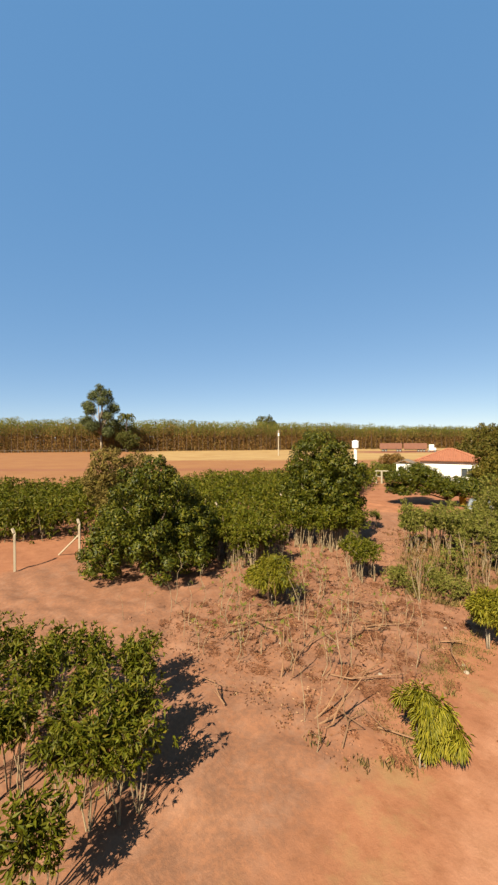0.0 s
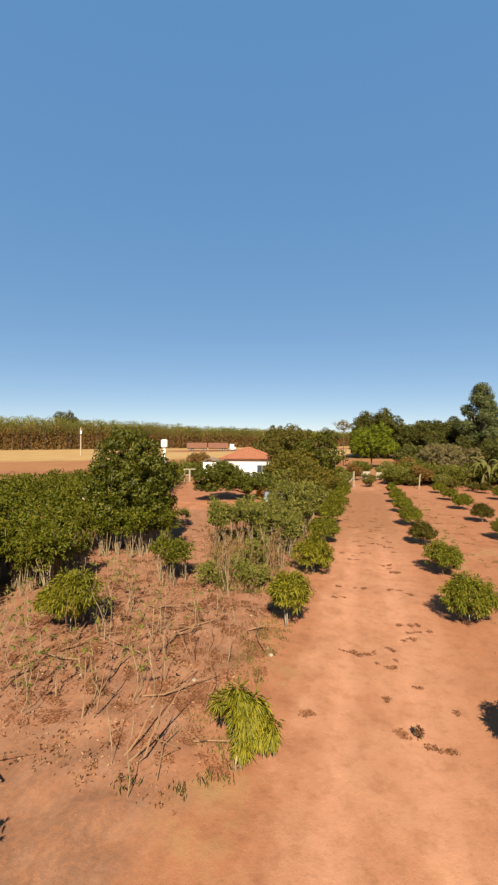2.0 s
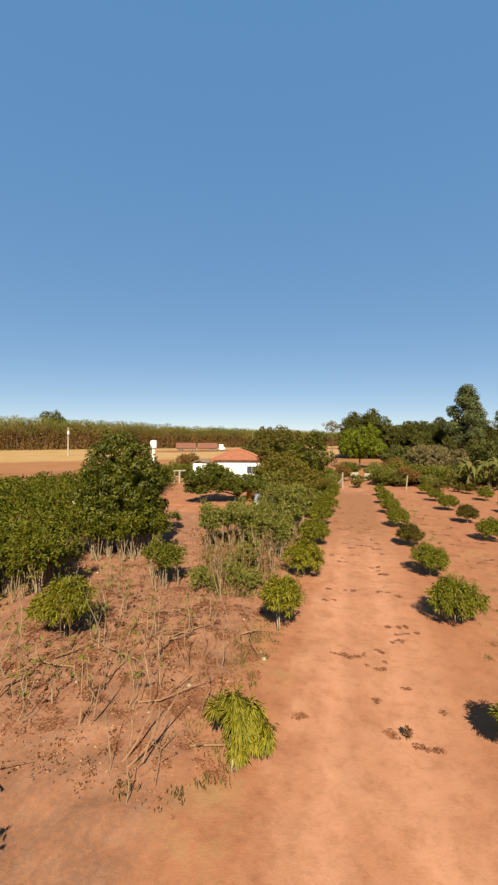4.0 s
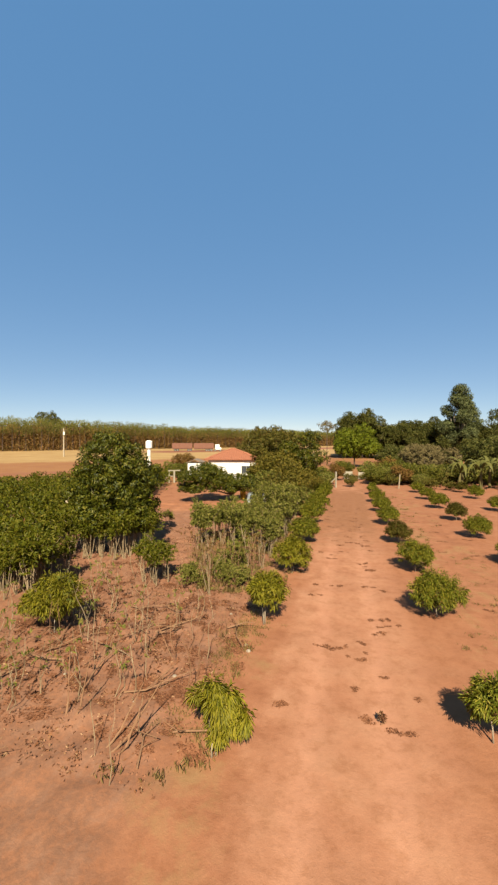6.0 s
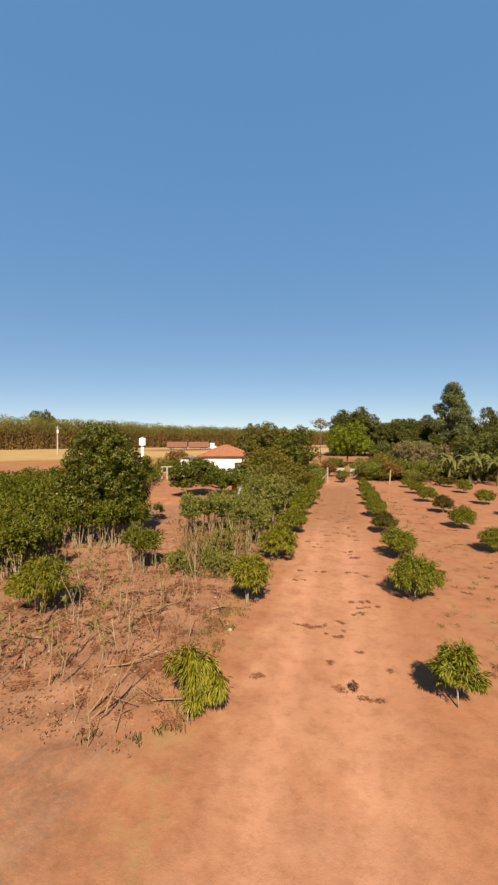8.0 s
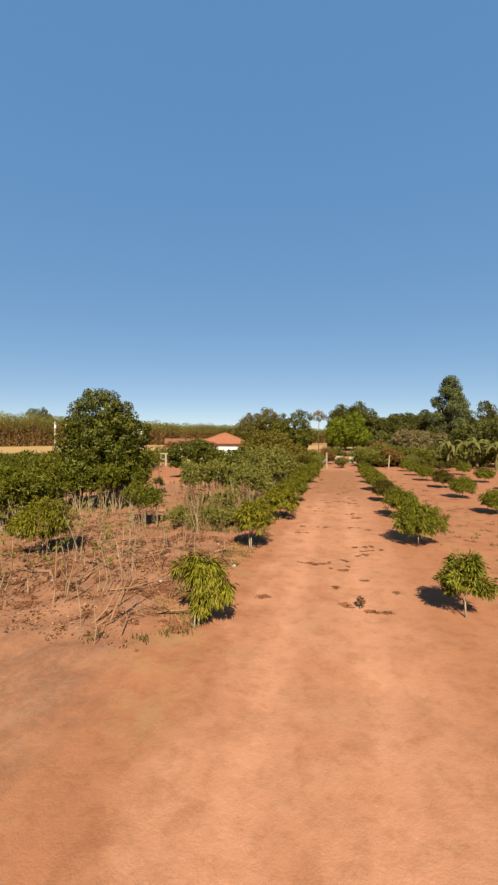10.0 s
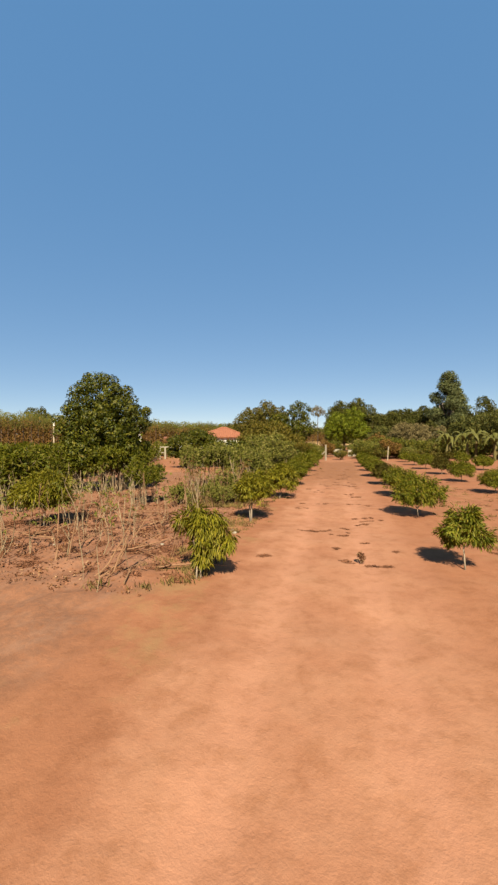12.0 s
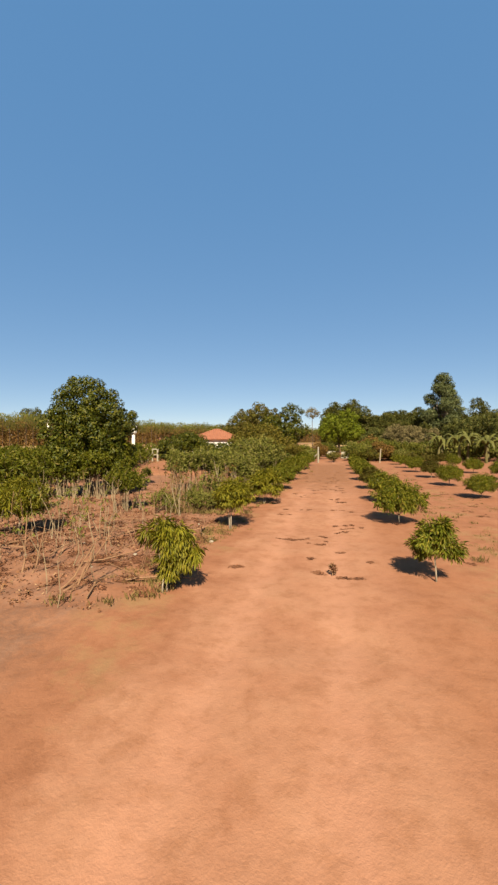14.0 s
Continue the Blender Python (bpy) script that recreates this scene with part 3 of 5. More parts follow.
# ---- the house ----
def build_house():
    house = thing("house", "low white farmhouse with a hipped red clay tile roof", "house", (-17.2, 57.6, 0), 14)
    w, d, h = 7.0, 6.4, 3.0
    bm = bmesh.new()
    t = 0.18
    # front wall in pieces round the window
    for x0, x1, z0, z1 in ((-w / 2, 1.4, 0, h), (2.9, w / 2, 0, h), (1.4, 2.9, 0, 1.0), (1.4, 2.9, 2.1, h)):
        box_bm((x1 - x0, t, z1 - z0), ((x0 + x1) / 2, -d / 2, (z0 + z1) / 2), 0, bm)
    box_bm((w, t, h), (0, d / 2, h / 2), 0, bm)
    box_bm((t, d - t, h), (-w / 2 + t / 2, 0, h / 2), 0, bm)
    box_bm((t, d - t, h), (w / 2 - t / 2, 0, h / 2), 0, bm)
    part("wall", bm, M_WHITE, house, "white painted plaster")
    win = part("window", box_bm((1.5, 0.04, 1.1), (2.15, -d / 2 + 0.02, 1.55)), M_GLASS, house, "dark glass window")
    bm = bmesh.new()
    for x in (1.42, 2.15, 2.88):
        box_bm((0.06, 0.08, 1.1), (x, -d / 2 - 0.03, 1.55), 0, bm)
    for z in (1.02, 2.08):
        box_bm((1.5, 0.08, 0.06), (2.15, -d / 2 - 0.035, z), 0, bm)
    part("frame", bm, M_STEEL, win)
    # hipped roof with tile courses
    ov, rise = 0.55, 1.5
    W2, D2 = w / 2 + ov, d / 2 + ov
    bm = bmesh.new()
    c = [bm.verts.new(p) for p in ((-W2, -D2, h), (W2, -D2, h), (W2, D2, h), (-W2, D2, h))]
    a = [bm.verts.new((-0.3, 0, h + rise)), bm.verts.new((0.3, 0, h + rise))]
    for f in ((c[0], c[1], a[1], a[0]), (c[1], c[2], a[1]), (c[2], c[3], a[0], a[1]), (c[3], c[0], a[0]), (c[3], c[2], c[1], c[0])):
        bm.faces.new(f)
    roof = part("roof", bm, M_TILE, house, "red clay tiles")
    bm = bmesh.new()
    n = 30
    for k in range(n):
        u = -W2 + (k + 0.5) * 2 * W2 / n
        top = 1 - abs(u) / W2
        if abs(u) < 0.3:
            top = 1
        top = min(1, top + 0.06)
        rod_bm([(u, -D2 - 0.03, h + 0.03), (u * 1, -D2 * (1 - top), h + rise * top + 0.02)], [0.085, 0.085], 5, bm)
    for k in range(26):
        u = -D2 + (k + 0.5) * 2 * D2 / 26
        top = min(1, 1 - abs(u) / D2 + 0.04)
        for s in (-1, 1):
            rod_bm([(s * (W2 + 0.03), u, h + 0.03), (s * (W2 * (1 - top) + 0.3 * top), u, h + rise * top + 0.02)], [0.085, 0.085], 5, bm)
    part("tile_course", bm, M_TILE, roof)
    bm = bmesh.new()
    for s in (-1, 1):
        for q in (-1, 1):
            rod_bm([(s * W2, q * D2, h + 0.05), (s * 0.3, 0, h + rise + 0.06)], [0.11, 0.11], 6, bm)
    rod_bm([(-0.35, 0, h + rise + 0.06), (0.35, 0, h + rise + 0.06)], [0.11, 0.11], 6, bm)
    part("ridge_cap", bm, M_TILE, roof)
    # small porch at the side
    porch = thing("porch", "small white side porch with a thin low gable roof", "porch", (-21.9, 54.0, 0), 14)
    bm = box_bm((2.0, 3.0, 2.5), (0, -0.05, 1.25))
    part("wall", bm, M_WHITE, porch)
    bm = bmesh.new()
    p = [(-1.25, 2.5), (0, 3.0), (1.25, 2.5), (1.25, 2.6), (0, 3.1), (-1.25, 2.6)]
    fr = [bm.verts.new((x, -1.6, z)) for x, z in p]
    bk = [bm.verts.new((x, 1.6, z)) for x, z in p]
    for k in range(6):
        bm.faces.new((fr[k], fr[(k + 1) % 6], bk[(k + 1) % 6], bk[k]))
    bm.faces.new((fr[0], fr[5], fr[4], fr[1]))
    bm.faces.new((fr[1], fr[4], fr[3], fr[2]))
    bm.faces.new((bk[1], bk[4], bk[5], bk[0]))
    bm.faces.new((bk[2], bk[3], bk[4], bk[1]))
    part("roof", bm, M_WOOD, porch, "weathered dark roof sheet")


build_house()

# ---- water tower, gate, poles, posts ----
def build_tower():
    tw = thing("water_tower", "white water tank on a thick white column", "water tower", (-37.1, 67.4, 0))
    part("column", rod_bm([(0, 0, -0.1), (0, 0, 4.2)], [0.33, 0.31], 16), M_WHITE, tw, smooth=False)
    part("tank", rod_bm([(0, 0, 4.2), (0, 0, 4.35), (0, 0, 5.55), (0, 0, 5.65)], [0.55, 0.63, 0.63, 0.56], 20), M_WHITE, tw)
    part("lid", rod_bm([(0, 0, 5.65), (0, 0, 5.75)], [0.42, 0.3], 16), M_WHITE, tw)
    part("pipe", rod_bm([(0.38, -0.1, 0), (0.38, -0.1, 4.25)], [0.035, 0.035], 6), M_STEEL, tw)


build_tower()


def build_gate():
    gt = thing("gate", "white painted gate posts with a rail and a slanted brace", "gate", (-23.5, 49.0, 0), 26)
    part("post", rod_bm([(0.35, 0, -0.1), (0.35, 0, 1.75)], [0.13, 0.12], 8), M_CREAM, gt)
    part("post", rod_bm([(-0.35, 0.1, -0.1), (-0.35, 0.1, 1.7)], [0.09, 0.09], 8), M_CREAM, gt)
    part("rail", box_bm((1.7, 0.1, 0.14), (0.35, 0.02, 1.68), 0.01), M_CREAM, gt)
    part("brace", rod_bm([(-1.1, 0.1, 0), (-0.35, 0.1, 1.2)], [0.07, 0.07], 6), M_CREAM, gt)
    part("board", box_bm((0.62, 0.06, 0.12), (0, 0.12, 0.9), 0.01), M_CREAM, gt)


build_gate()


def fence_post(height, bent=True, brace=None, name="fence_post", thick=0.065, skin=None):
    ob = thing(name, "weathered concrete fence post with a bent top" if bent else "pale concrete fence post", "fence post", group="concrete fence posts")
    pts = [(0, 0, -0.1), (0, 0, height * 0.86), (-0.02, 0, height * 0.9), (-0.16, 0, height)] if bent else [(0, 0, -0.1), (0, 0, height * 0.5), (0, 0, height)]
    part("shaft", rod_bm(pts, [thick] * len(pts), 4), skin or M_CONCRETE, ob)
    if brace:
        part("brace", rod_bm([brace, (0, 0, height * 0.62)], [thick * 0.75] * 2, 4), skin or M_CONCRETE, ob)
    return ob


def build_fences():
    a = fence_post(1.95)
    a.matrix_basis = pose(-20.06, 4.98, 0, 0, 0, 20)
    b = fence_post(2.0, True, (-1.5, -0.3, 0))
    b.matrix_basis = pose(-19.75, 7.8, 0, 0, 0, 8)
    c = fence_post(1.95, True, (0.9, 1.3, 0))
    c.matrix_basis = pose(-20.4, 2.3, 0, 0, 0, 10)
    for k, y in enumerate((10.6, 13.4, 16.2, 19.4, 22.0)):
        copy_thing(a, pose(-19.5 + 0.11 * (y - 10), y, 0, 0, 2 * (-1) ** k, 15 + 7 * k))
    copy_thing(a, pose(-34.0, 34.3, 0, 0, 0, 40))
    g = fence_post(2.0, False, (-1.15, 0.3, 0), thick=0.1, skin=M_CREAM)
    g.matrix_basis = pose(-1.27, 49.4, 0, 0, 0, 0)
    tagged(g, "pale yellow-white post with a slanted brace beside the lane", "fence post")
    f = fence_post(1.75, False)
    f.matrix_basis = pose(6.27, 50.3, 0, 0, 4, 0)
    # far boundary fence along the plantation
    far = thing("field_fence", "long far fence of grey posts and a rail", "fence")
    p0, p1 = Vector((-262, 5, 0)), Vector((-178, 112, 0))
    n = 42
    me = None
    for k in range(n):
        p = p0.lerp(p1, k / (n - 1))
        if me is None:
            me = mesh_of(rod_bm([(0, 0, -0.1), (0, 0, 1.5)], [0.11, 0.11], 5), "post", M_WOOD)
        part("post", me, None, far).location = p
    d = (p1 - p0)
    part("rail", rod_bm([p0 + Vector((0, 0, 1.2)), p1 + Vector((0, 0, 1.2))], [0.08, 0.08], 4), M_WOOD, far)


build_fences()


def build_poles():
    pl = thing("power_pole", "slim pale concrete power pole with a small fitting", "utility pole", (-91.9, 109.6, 0))
    part("shaft", rod_bm([(0, 0, -0.1), (0, 0, 9.6)], [0.26, 0.17], 8), M_CONCRETE, pl)
    part("crossarm", box_bm((1.5, 0.16, 0.16), (0, 0, 8.9), 0, None, Matrix.Rotation(radians(50), 4, "Z")), M_WOOD, pl)
    part("transformer", rod_bm([(0.32, -0.25, 7.3), (0.32, -0.25, 8.4)], [0.3, 0.3], 10), M_WHITE, pl)
    p2 = thing("power_pole", "slim pale concrete power pole far across the field", "utility pole", (-48, 190, 0))
    part("shaft", rod_bm([(0, 0, -0.1), (0, 0, 9.0)], [0.26, 0.17], 8), M_CONCRETE, p2)
    part("crossarm", box_bm((1.5, 0.16, 0.16), (0, 0, 8.4), 0, None, Matrix.Rotation(radians(20), 4, "Z")), M_WOOD, p2)


build_poles()

# ---- vehicles ----
def wheel_parts(parent, x, y, r, wide):
    wh = part("wheel", rod_bm([(x, y - wide / 2, r), (x, y - wide * 0.45, r), (x, y + wide * 0.45, r), (x, y + wide / 2, r)], [r * 0.9, r, r, r * 0.9], 16), M_DARK, parent)
    part("rim", rod_bm([(x, y - wide / 2 - 0.012, r), (x, y + wide / 2 + 0.012, r)], [r * 0.55, r * 0.55], 12), M_STEEL, wh)


def build_car():
    car = thing("car", "silver hatchback parked in the shade under the trees", "car", (-7.4, 31.6, 0), 105)
    prof = [(-1.95, 0.35), (-2.0, 0.75), (-1.85, 0.95), (-1.1, 1.02), (-0.45, 1.42), (0.9, 1.46), (1.6, 1.05), (1.9, 0.95), (1.95, 0.45), (1.8, 0.32)]
    bm = bmesh.new()
    lf = [bm.verts.new((x, -0.82 + (0.14 if z > 1.1 else 0), z)) for x, z in prof]
    rt = [bm.verts.new((x, 0.82 - (0.14 if z > 1.1 else 0), z)) for x, z in prof]
    k = len(prof)
    for i in range(k):
        bm.faces.new((lf[i], lf[(i + 1) % k], rt[(i + 1) % k], rt[i]))
    bm.faces.new(lf[::-1])
    bm.faces.new(rt)
    bmesh.ops.bevel(bm, geom=list(bm.edges), offset=0.05, segments=2, affect="EDGES")
    part("body", bm, M_CARPAINT, car, smooth=True)
    bm = bmesh.new()
    q = [bm.verts.new(p) for p in ((-1.05, -0.62, 1.07), (-1.05, 0.62, 1.07), (-0.5, 0.56, 1.41), (-0.5, -0.56, 1.41))]
    bm.faces.new(q)
    bmesh.ops.solidify(bm, geom=list(bm.faces), thickness=0.05)
    part("windscreen", bm, M_GLASS, car)
    for s in (-1, 1):
        bm = box_bm((1.3, 0.03, 0.28), (0.25, s * 0.755, 1.2), 0.01)
        part("side_window", bm, M_GLASS, car)
        part("headlight", box_bm((0.08, 0.3, 0.14), (-1.97, s * 0.55, 0.78), 0.02), M_WHITE, car, "clear headlight")
    for x in (-1.25, 1.2):
        for s in (-1, 1):
            wheel_parts(car, x, s * 0.74, 0.3, 0.19)


build_car()


def build_truck():
    tr = thing("truck", "long truck with a white cab and two dusty brown-red trailers", "truck", (-70.0, 177.0, 0), 21)
    def trailer(x0, x1):
        ob = part("trailer", box_bm((x1 - x0, 2.5, 2.7), ((x0 + x1) / 2, 0, 2.55), 0.05), M_CARGO, tr)
        n = int((x1 - x0) / 1.2)
        for k in range(n + 1):
            for s in (-1, 1):
                part("rib", box_bm((0.12, 0.08, 2.7), (x0 + 0.06 + k * (x1 - x0 - 0.12) / n, s * 1.285, 2.55)), M_CARGO, ob)
        part("chassis", box_bm((x1 - x0 - 0.3, 1.0, 0.25), ((x0 + x1) / 2, 0, 1.06)), M_DARK, ob)
    trailer(-13, -3.2)
    trailer(-2.6, 7.2)
    part("cab", box_bm((2.1, 2.4, 2.6), (9.0, 0, 1.95), 0.15), M_WHITE, tr, "white cab")
    part("windscreen", box_bm((0.05, 2.0, 0.9), (10.06, 0, 2.45)), M_GLASS, tr)
    part("bonnet", box_bm((0.9, 2.1, 1.1), (10.45, 0, 1.25), 0.12), M_WHITE, tr)
    for x in (-11.5, -10.3, -5.2, -4.0, 3.6, 4.8, 6.0, 7.9, 10.4):
        for s in (-1, 1):
            wheel_parts(tr, x, s * 1.05, 0.5, 0.35)


build_truck()

# ---- trees round the house and along the lane's end ----
def big_tree(name, label, at, height, wide, low, material, seed, clumps, per, leaf, lobes=9, bark=None, trunk_r=0.16, droop=0.3, ratio=0.42):
    rz = (height - low) / 2
    cz = (height + low) / 2
    balls = lumpy(seed, 0, cz, wide / 2, rz, lobes, min(wide, height - low) * 0.24)
    rng = np.random.default_rng(seed)
    tips = [(b[0] * 0.8, b[1] * 0.8, b[2]) for b in balls[1:7]] + [(0, 0, height * 0.9)]
    t = limbs_mesh("trunk", seed, trunk_r, max(0.5, low + rz * 0.3), tips, bark or M_BARK)
    return tree(name, label, "tree", at, t, crown_mesh("crown", seed, balls, clumps, int(per * 2.8), leaf * 0.7, leaf * 0.7 * ratio, material, leaf * 1.1, droop, low * 0.6, leaf * 1.8), rng.uniform(0, 360))


def build_yard_trees():
    # low spreading tree with a clear forked trunk
    rng = np.random.default_rng(23)
    balls = []
    for k in range(30):
        x = -4.4 + 7.4 * (k + rng.random()) / 30
        z = 2.15 + 0.8 * math.cos((x + 2.6) * 0.75) * (1 if x < 0.5 else 0.55) + rng.uniform(-0.4, 0.3)
        q = rng.uniform(0.42, 0.8)
        balls.append((x, -0.25 + 0.28 * x + rng.uniform(-1.2, 1.2), z, q * 1.2, q * 1.2, q * 0.75))
    for x, y, z in ((-4.3, -1.6, 1.35), (-3.5, -1.7, 1.1), (-2.6, -1.4, 1.4), (-3.9, -0.9, 1.2), (-1.7, -1.2, 1.35), (-0.9, -1.0, 1.5), (1.6, -0.8, 1.35), (-3.2, -1.2, 1.95), (-2.6, -1.0, 2.05), (-3.0, -1.2, 1.55), (-2.2, -1.0, 1.7)):
        balls.append((x, y, z + 0.25, 0.6, 0.6, 0.42))
    t = limbs_mesh("trunk", 21, 0.15, 0.55, [(-3.2, -0.8, 2.0), (-1.8, -0.4, 2.3), (1.0, 0.2, 2.0), (2.0, -0.3, 2.2), (-0.5, 0.8, 2.5), (0.7, -0.7, 2.2), (-1.0, -0.9, 2.1)], M_BARK, 2)
    tree("shade_tree", "low spreading green shade tree with a forked dark trunk", "tree", (-11.0, 36.4, 0.0), t,
         crown_mesh("crown", 22, balls, 420, 90, 0.2, 0.085, M_MANGO, 0.32, 0.25, 0.95, 0.4), 10)
    big_tree("yard_tree", "olive brown-tinged round yard tree behind the house corner", (-9.2, 51.6, 0), 8.1, 4.9, 1.6, M_OLIVE, 41, 330, 26, 0.42, 11)
    big_tree("yard_tree", "dark green narrow yard tree beside the lane", (-4.9, 46.0, 0), 6.8, 4.0, 1.2, M_MANGO, 42, 240, 26, 0.38, 9)
    big_tree("yard_tree", "broad grey-topped yard tree behind the house", (-15.0, 63.5, 0), 7.6, 6.0, 1.6, M_OLIVE, 43, 220, 24, 0.42, 9)
    big_tree("round_tree", "bright green round-crowned tree at the lane's end", (1.8, 85.0, 0), 8.7, 7.4, 1.6, M_LIME, 44, 460, 26, 0.5, 13, droop=0.2)
    big_tree("bush", "round brown bush beside the porch", (-29.6, 66.8, 0), 3.6, 3.2, 0.2, M_DRY, 45, 160, 26, 0.3, 8, trunk_r=0.08)
    big_tree("bush", "olive yellow-green bush beside the gate", (-25.2, 56.0, 0), 2.3, 3.6, 0.15, M_SHRUB, 46, 150, 24, 0.3, 8, trunk_r=0.07)
    big_tree("bush", "olive yellow-green bush beside the gate", (-27.8, 58.0, 0), 2.2, 3.0, 0.1, M_WEED, 47, 100, 24, 0.28, 7, trunk_r=0.07)
    big_tree("bare_tree", "tall thin tree with a sparse grey crown", (-4.2, 90.0, 0), 10.3, 4.0, 7.8, M_GREY, 48, 40, 16, 0.4, 5, M_BARK, 0.07)
    big_tree("dry_tree", "grey-brown nearly leafless spreading tree", (12.8, 69.0, 0), 5.6, 9.0, 0.5, M_GREY, 49, 360, 26, 0.34, 12, M_PALE_BARK, 0.14)
    big_tree("dark_tree", "dark dense tree at the plot's far side", (22.5, 68.0, 0), 7.2, 7.5, 0.4, M_BELT, 50, 300, 26, 0.42, 11)
    big_tree("dark_tree", "dark dense tree at the plot's far side", (8.3, 74.0, 0), 5.6, 4.5, 0.4, M_BELT, 51, 200, 26, 0.4, 9)
    big_tree("bush", "reddish brown dry bush at the field's edge", (-27.5, 35.6, 0), 2.9, 3.4, 0.1, M_DRY, 53, 110, 24, 0.3, 7, trunk_r=0.06)
    big_tree("dry_shrub_tree", "dry brown-leaved tree behind the mango tree", (-23.4, 11.7, 0), 5.5, 4.0, 0.6, M_BROWN, 52, 300, 24, 0.26, 9, trunk_r=0.1)


build_yard_trees()


def shrub_kind(seed, height, wide, material, label, name="shrub", clumps=80, per=22, leaf=0.22, low=0.12, bark=None, group=""):
    ob = thing(name, label, "shrub", group=group)
    balls = lumpy(seed, 0, height * 0.55, wide * 0.42, height * 0.36, 7, wide * 0.22)
    tips = [(b[0] * 0.9, b[1] * 0.9, b[2]) for b in balls[1:6]]
    part("stem", limbs_mesh("stem", seed, 0.03, height * 0.2, tips, bark or M_BARK, 3, 5), None, ob)
    part("crown", crown_mesh("crown", seed + 3, balls, clumps, int(per * 1.5), leaf * 0.9, leaf * 0.4, material, leaf * 1.25, 0.2, low, leaf * 1.5), None, ob)
    return ob


def scatter(kinds, spots, seed, tilt=3):
    """Copies of the kinds at x, y, kind, size."""
    rng = np.random.default_rng(seed)
    used = set()
    for x, y, k, s in spots:
        m = pose(x, y, 0, rng.uniform(-tilt, tilt), rng.uniform(-tilt, tilt), rng.uniform(0, 360)) @ Matrix.Diagonal((s, s, s * rng.uniform(0.9, 1.1), 1))
        if k in used:
            q = kinds[k].scale
            copy_thing(kinds[k], m @ Matrix.Diagonal((1 / q[0], 1 / q[1], 1 / q[2], 1)))
        else:
            used.add(k)
            kinds[k].matrix_basis = m


def build_shrubs():
    # thicket between the shade tree and the lane
    ks = [shrub_kind(61, 3.4, 3.2, M_THICKET, "tall green shrub in the thicket by the lane", clumps=150, per=24, group="thicket by the lane"),
          shrub_kind(62, 2.6, 2.6, M_THICKET, "green shrub in the thicket by the lane", clumps=120, per=24, group="thicket by the lane"),
          shrub_kind(63, 3.0, 2.4, M_OLIVE, "olive brown-tinged shrub in the thicket", clumps=120, per=24, group="thicket by the lane"),
          shrub_kind(65, 2.5, 2.0, M_WEED, "yellowish green loose shrub in the thicket", clumps=75, per=24, group="thicket by the lane"),
          shrub_kind(66, 2.7, 2.2, M_LUSH, "yellowish green shrub in the thicket", clumps=85, per=24, group="thicket by the lane")]
    scatter(ks, [(-5.6, 35.5, 0, 1.2), (-4.0, 37.5, 0, 0.85), (-6.0, 33.0, 2, 1.1), (-4.6, 33.5, 0, 0.9), (-3.7, 30.5, 3, 0.95), (-4.6, 28.6, 4, 0.9), (-7.0, 35.0, 4, 1.3), (-3.4, 34.5, 3, 0.9), (-3.4, 41.0, 1, 0.85), (-6.0, 40.5, 2, 1.15), (-8.4, 39.5, 0, 1.2), (-7.4, 43.5, 0, 1.35), (-5.2, 38.5, 4, 1.2), (-6.8, 38.0, 3, 1.2)], 64)
    # shrubs at the far side of the orchard plot
    ks = [shrub_kind(71, 2.4, 2.8, M_SHRUB, "green shrub at the far edge of the plot", clumps=110, group="plot edge shrubs"),
          shrub_kind(72, 2.8, 2.6, M_DRY, "reddish brown dry shrub at the plot's edge", clumps=100, group="plot edge shrubs"),
          shrub_kind(73, 2.2, 3.0, M_WEED, "yellowish green shrub at the plot's edge", clumps=110, group="plot edge shrubs"),
          shrub_kind(74, 1.3, 1.5, M_OLIVE, "small brown-green bush on bare earth", clumps=60, group="plot edge shrubs")]
    rng = np.random.default_rng(75)
    spots = [(3.6, 54.5, 0, 1.0), (4.4, 57, 2, 1.1), (4.6, 54, 0, 1.0), (7.0, 54.2, 1, 1.1), (8.8, 55.5, 0, 1.2), (10.6, 54.5, 0, 1.0), (12.2, 56.5, 2, 1.2), (14.0, 58, 0, 1.2), (17, 58.5, 2, 1.3), (19.5, 57.5, 0, 1.3), (22, 58, 2, 1.2), (25, 57, 0, 1.3), (28, 56, 2, 1.3),
             (0.6, 50.6, 3, 1.0), (1.0, 58.6, 3, 0.75), (0.1, 59.7, 3, 0.7), (2.3, 59.6, 3, 0.65), (10.0, 50.5, 3, 1.1), (12.0, 50.0, 3, 0.9), (-2.6, 52.5, 2, 0.9), (-3.6, 55, 0, 1.1), (-6.2, 56, 2, 1.2), (-1.4, 58, 1, 0.9), (5.6, 60, 1, 1.2), (9.5, 62, 2, 1.2), (-0.5, 66, 0, 1.1), (16, 63, 0, 1.2), (30, 60, 0, 1.4), (0.4, 71, 3, 1.5),
             (5.4, 56, 2, 1.0), (6.3, 58, 0, 1.2), (8.3, 57.5, 2, 1.1), (10.0, 58, 2, 1.2), (11.4, 60, 0, 1.2), (13.2, 61.5, 2, 1.3), (15.4, 60.5, 0, 1.2), (18.4, 61, 0, 1.3), (21, 62, 2, 1.3), (9.2, 53.0, 2, 0.8), (5.8, 53.2, 3, 1.2), (7.2, 66, 0, 1.3), (3.8, 63, 2, 1.2), (-8.5, 58.5, 0, 1.2)]
    scatter(ks, spots, 76)


build_shrubs()


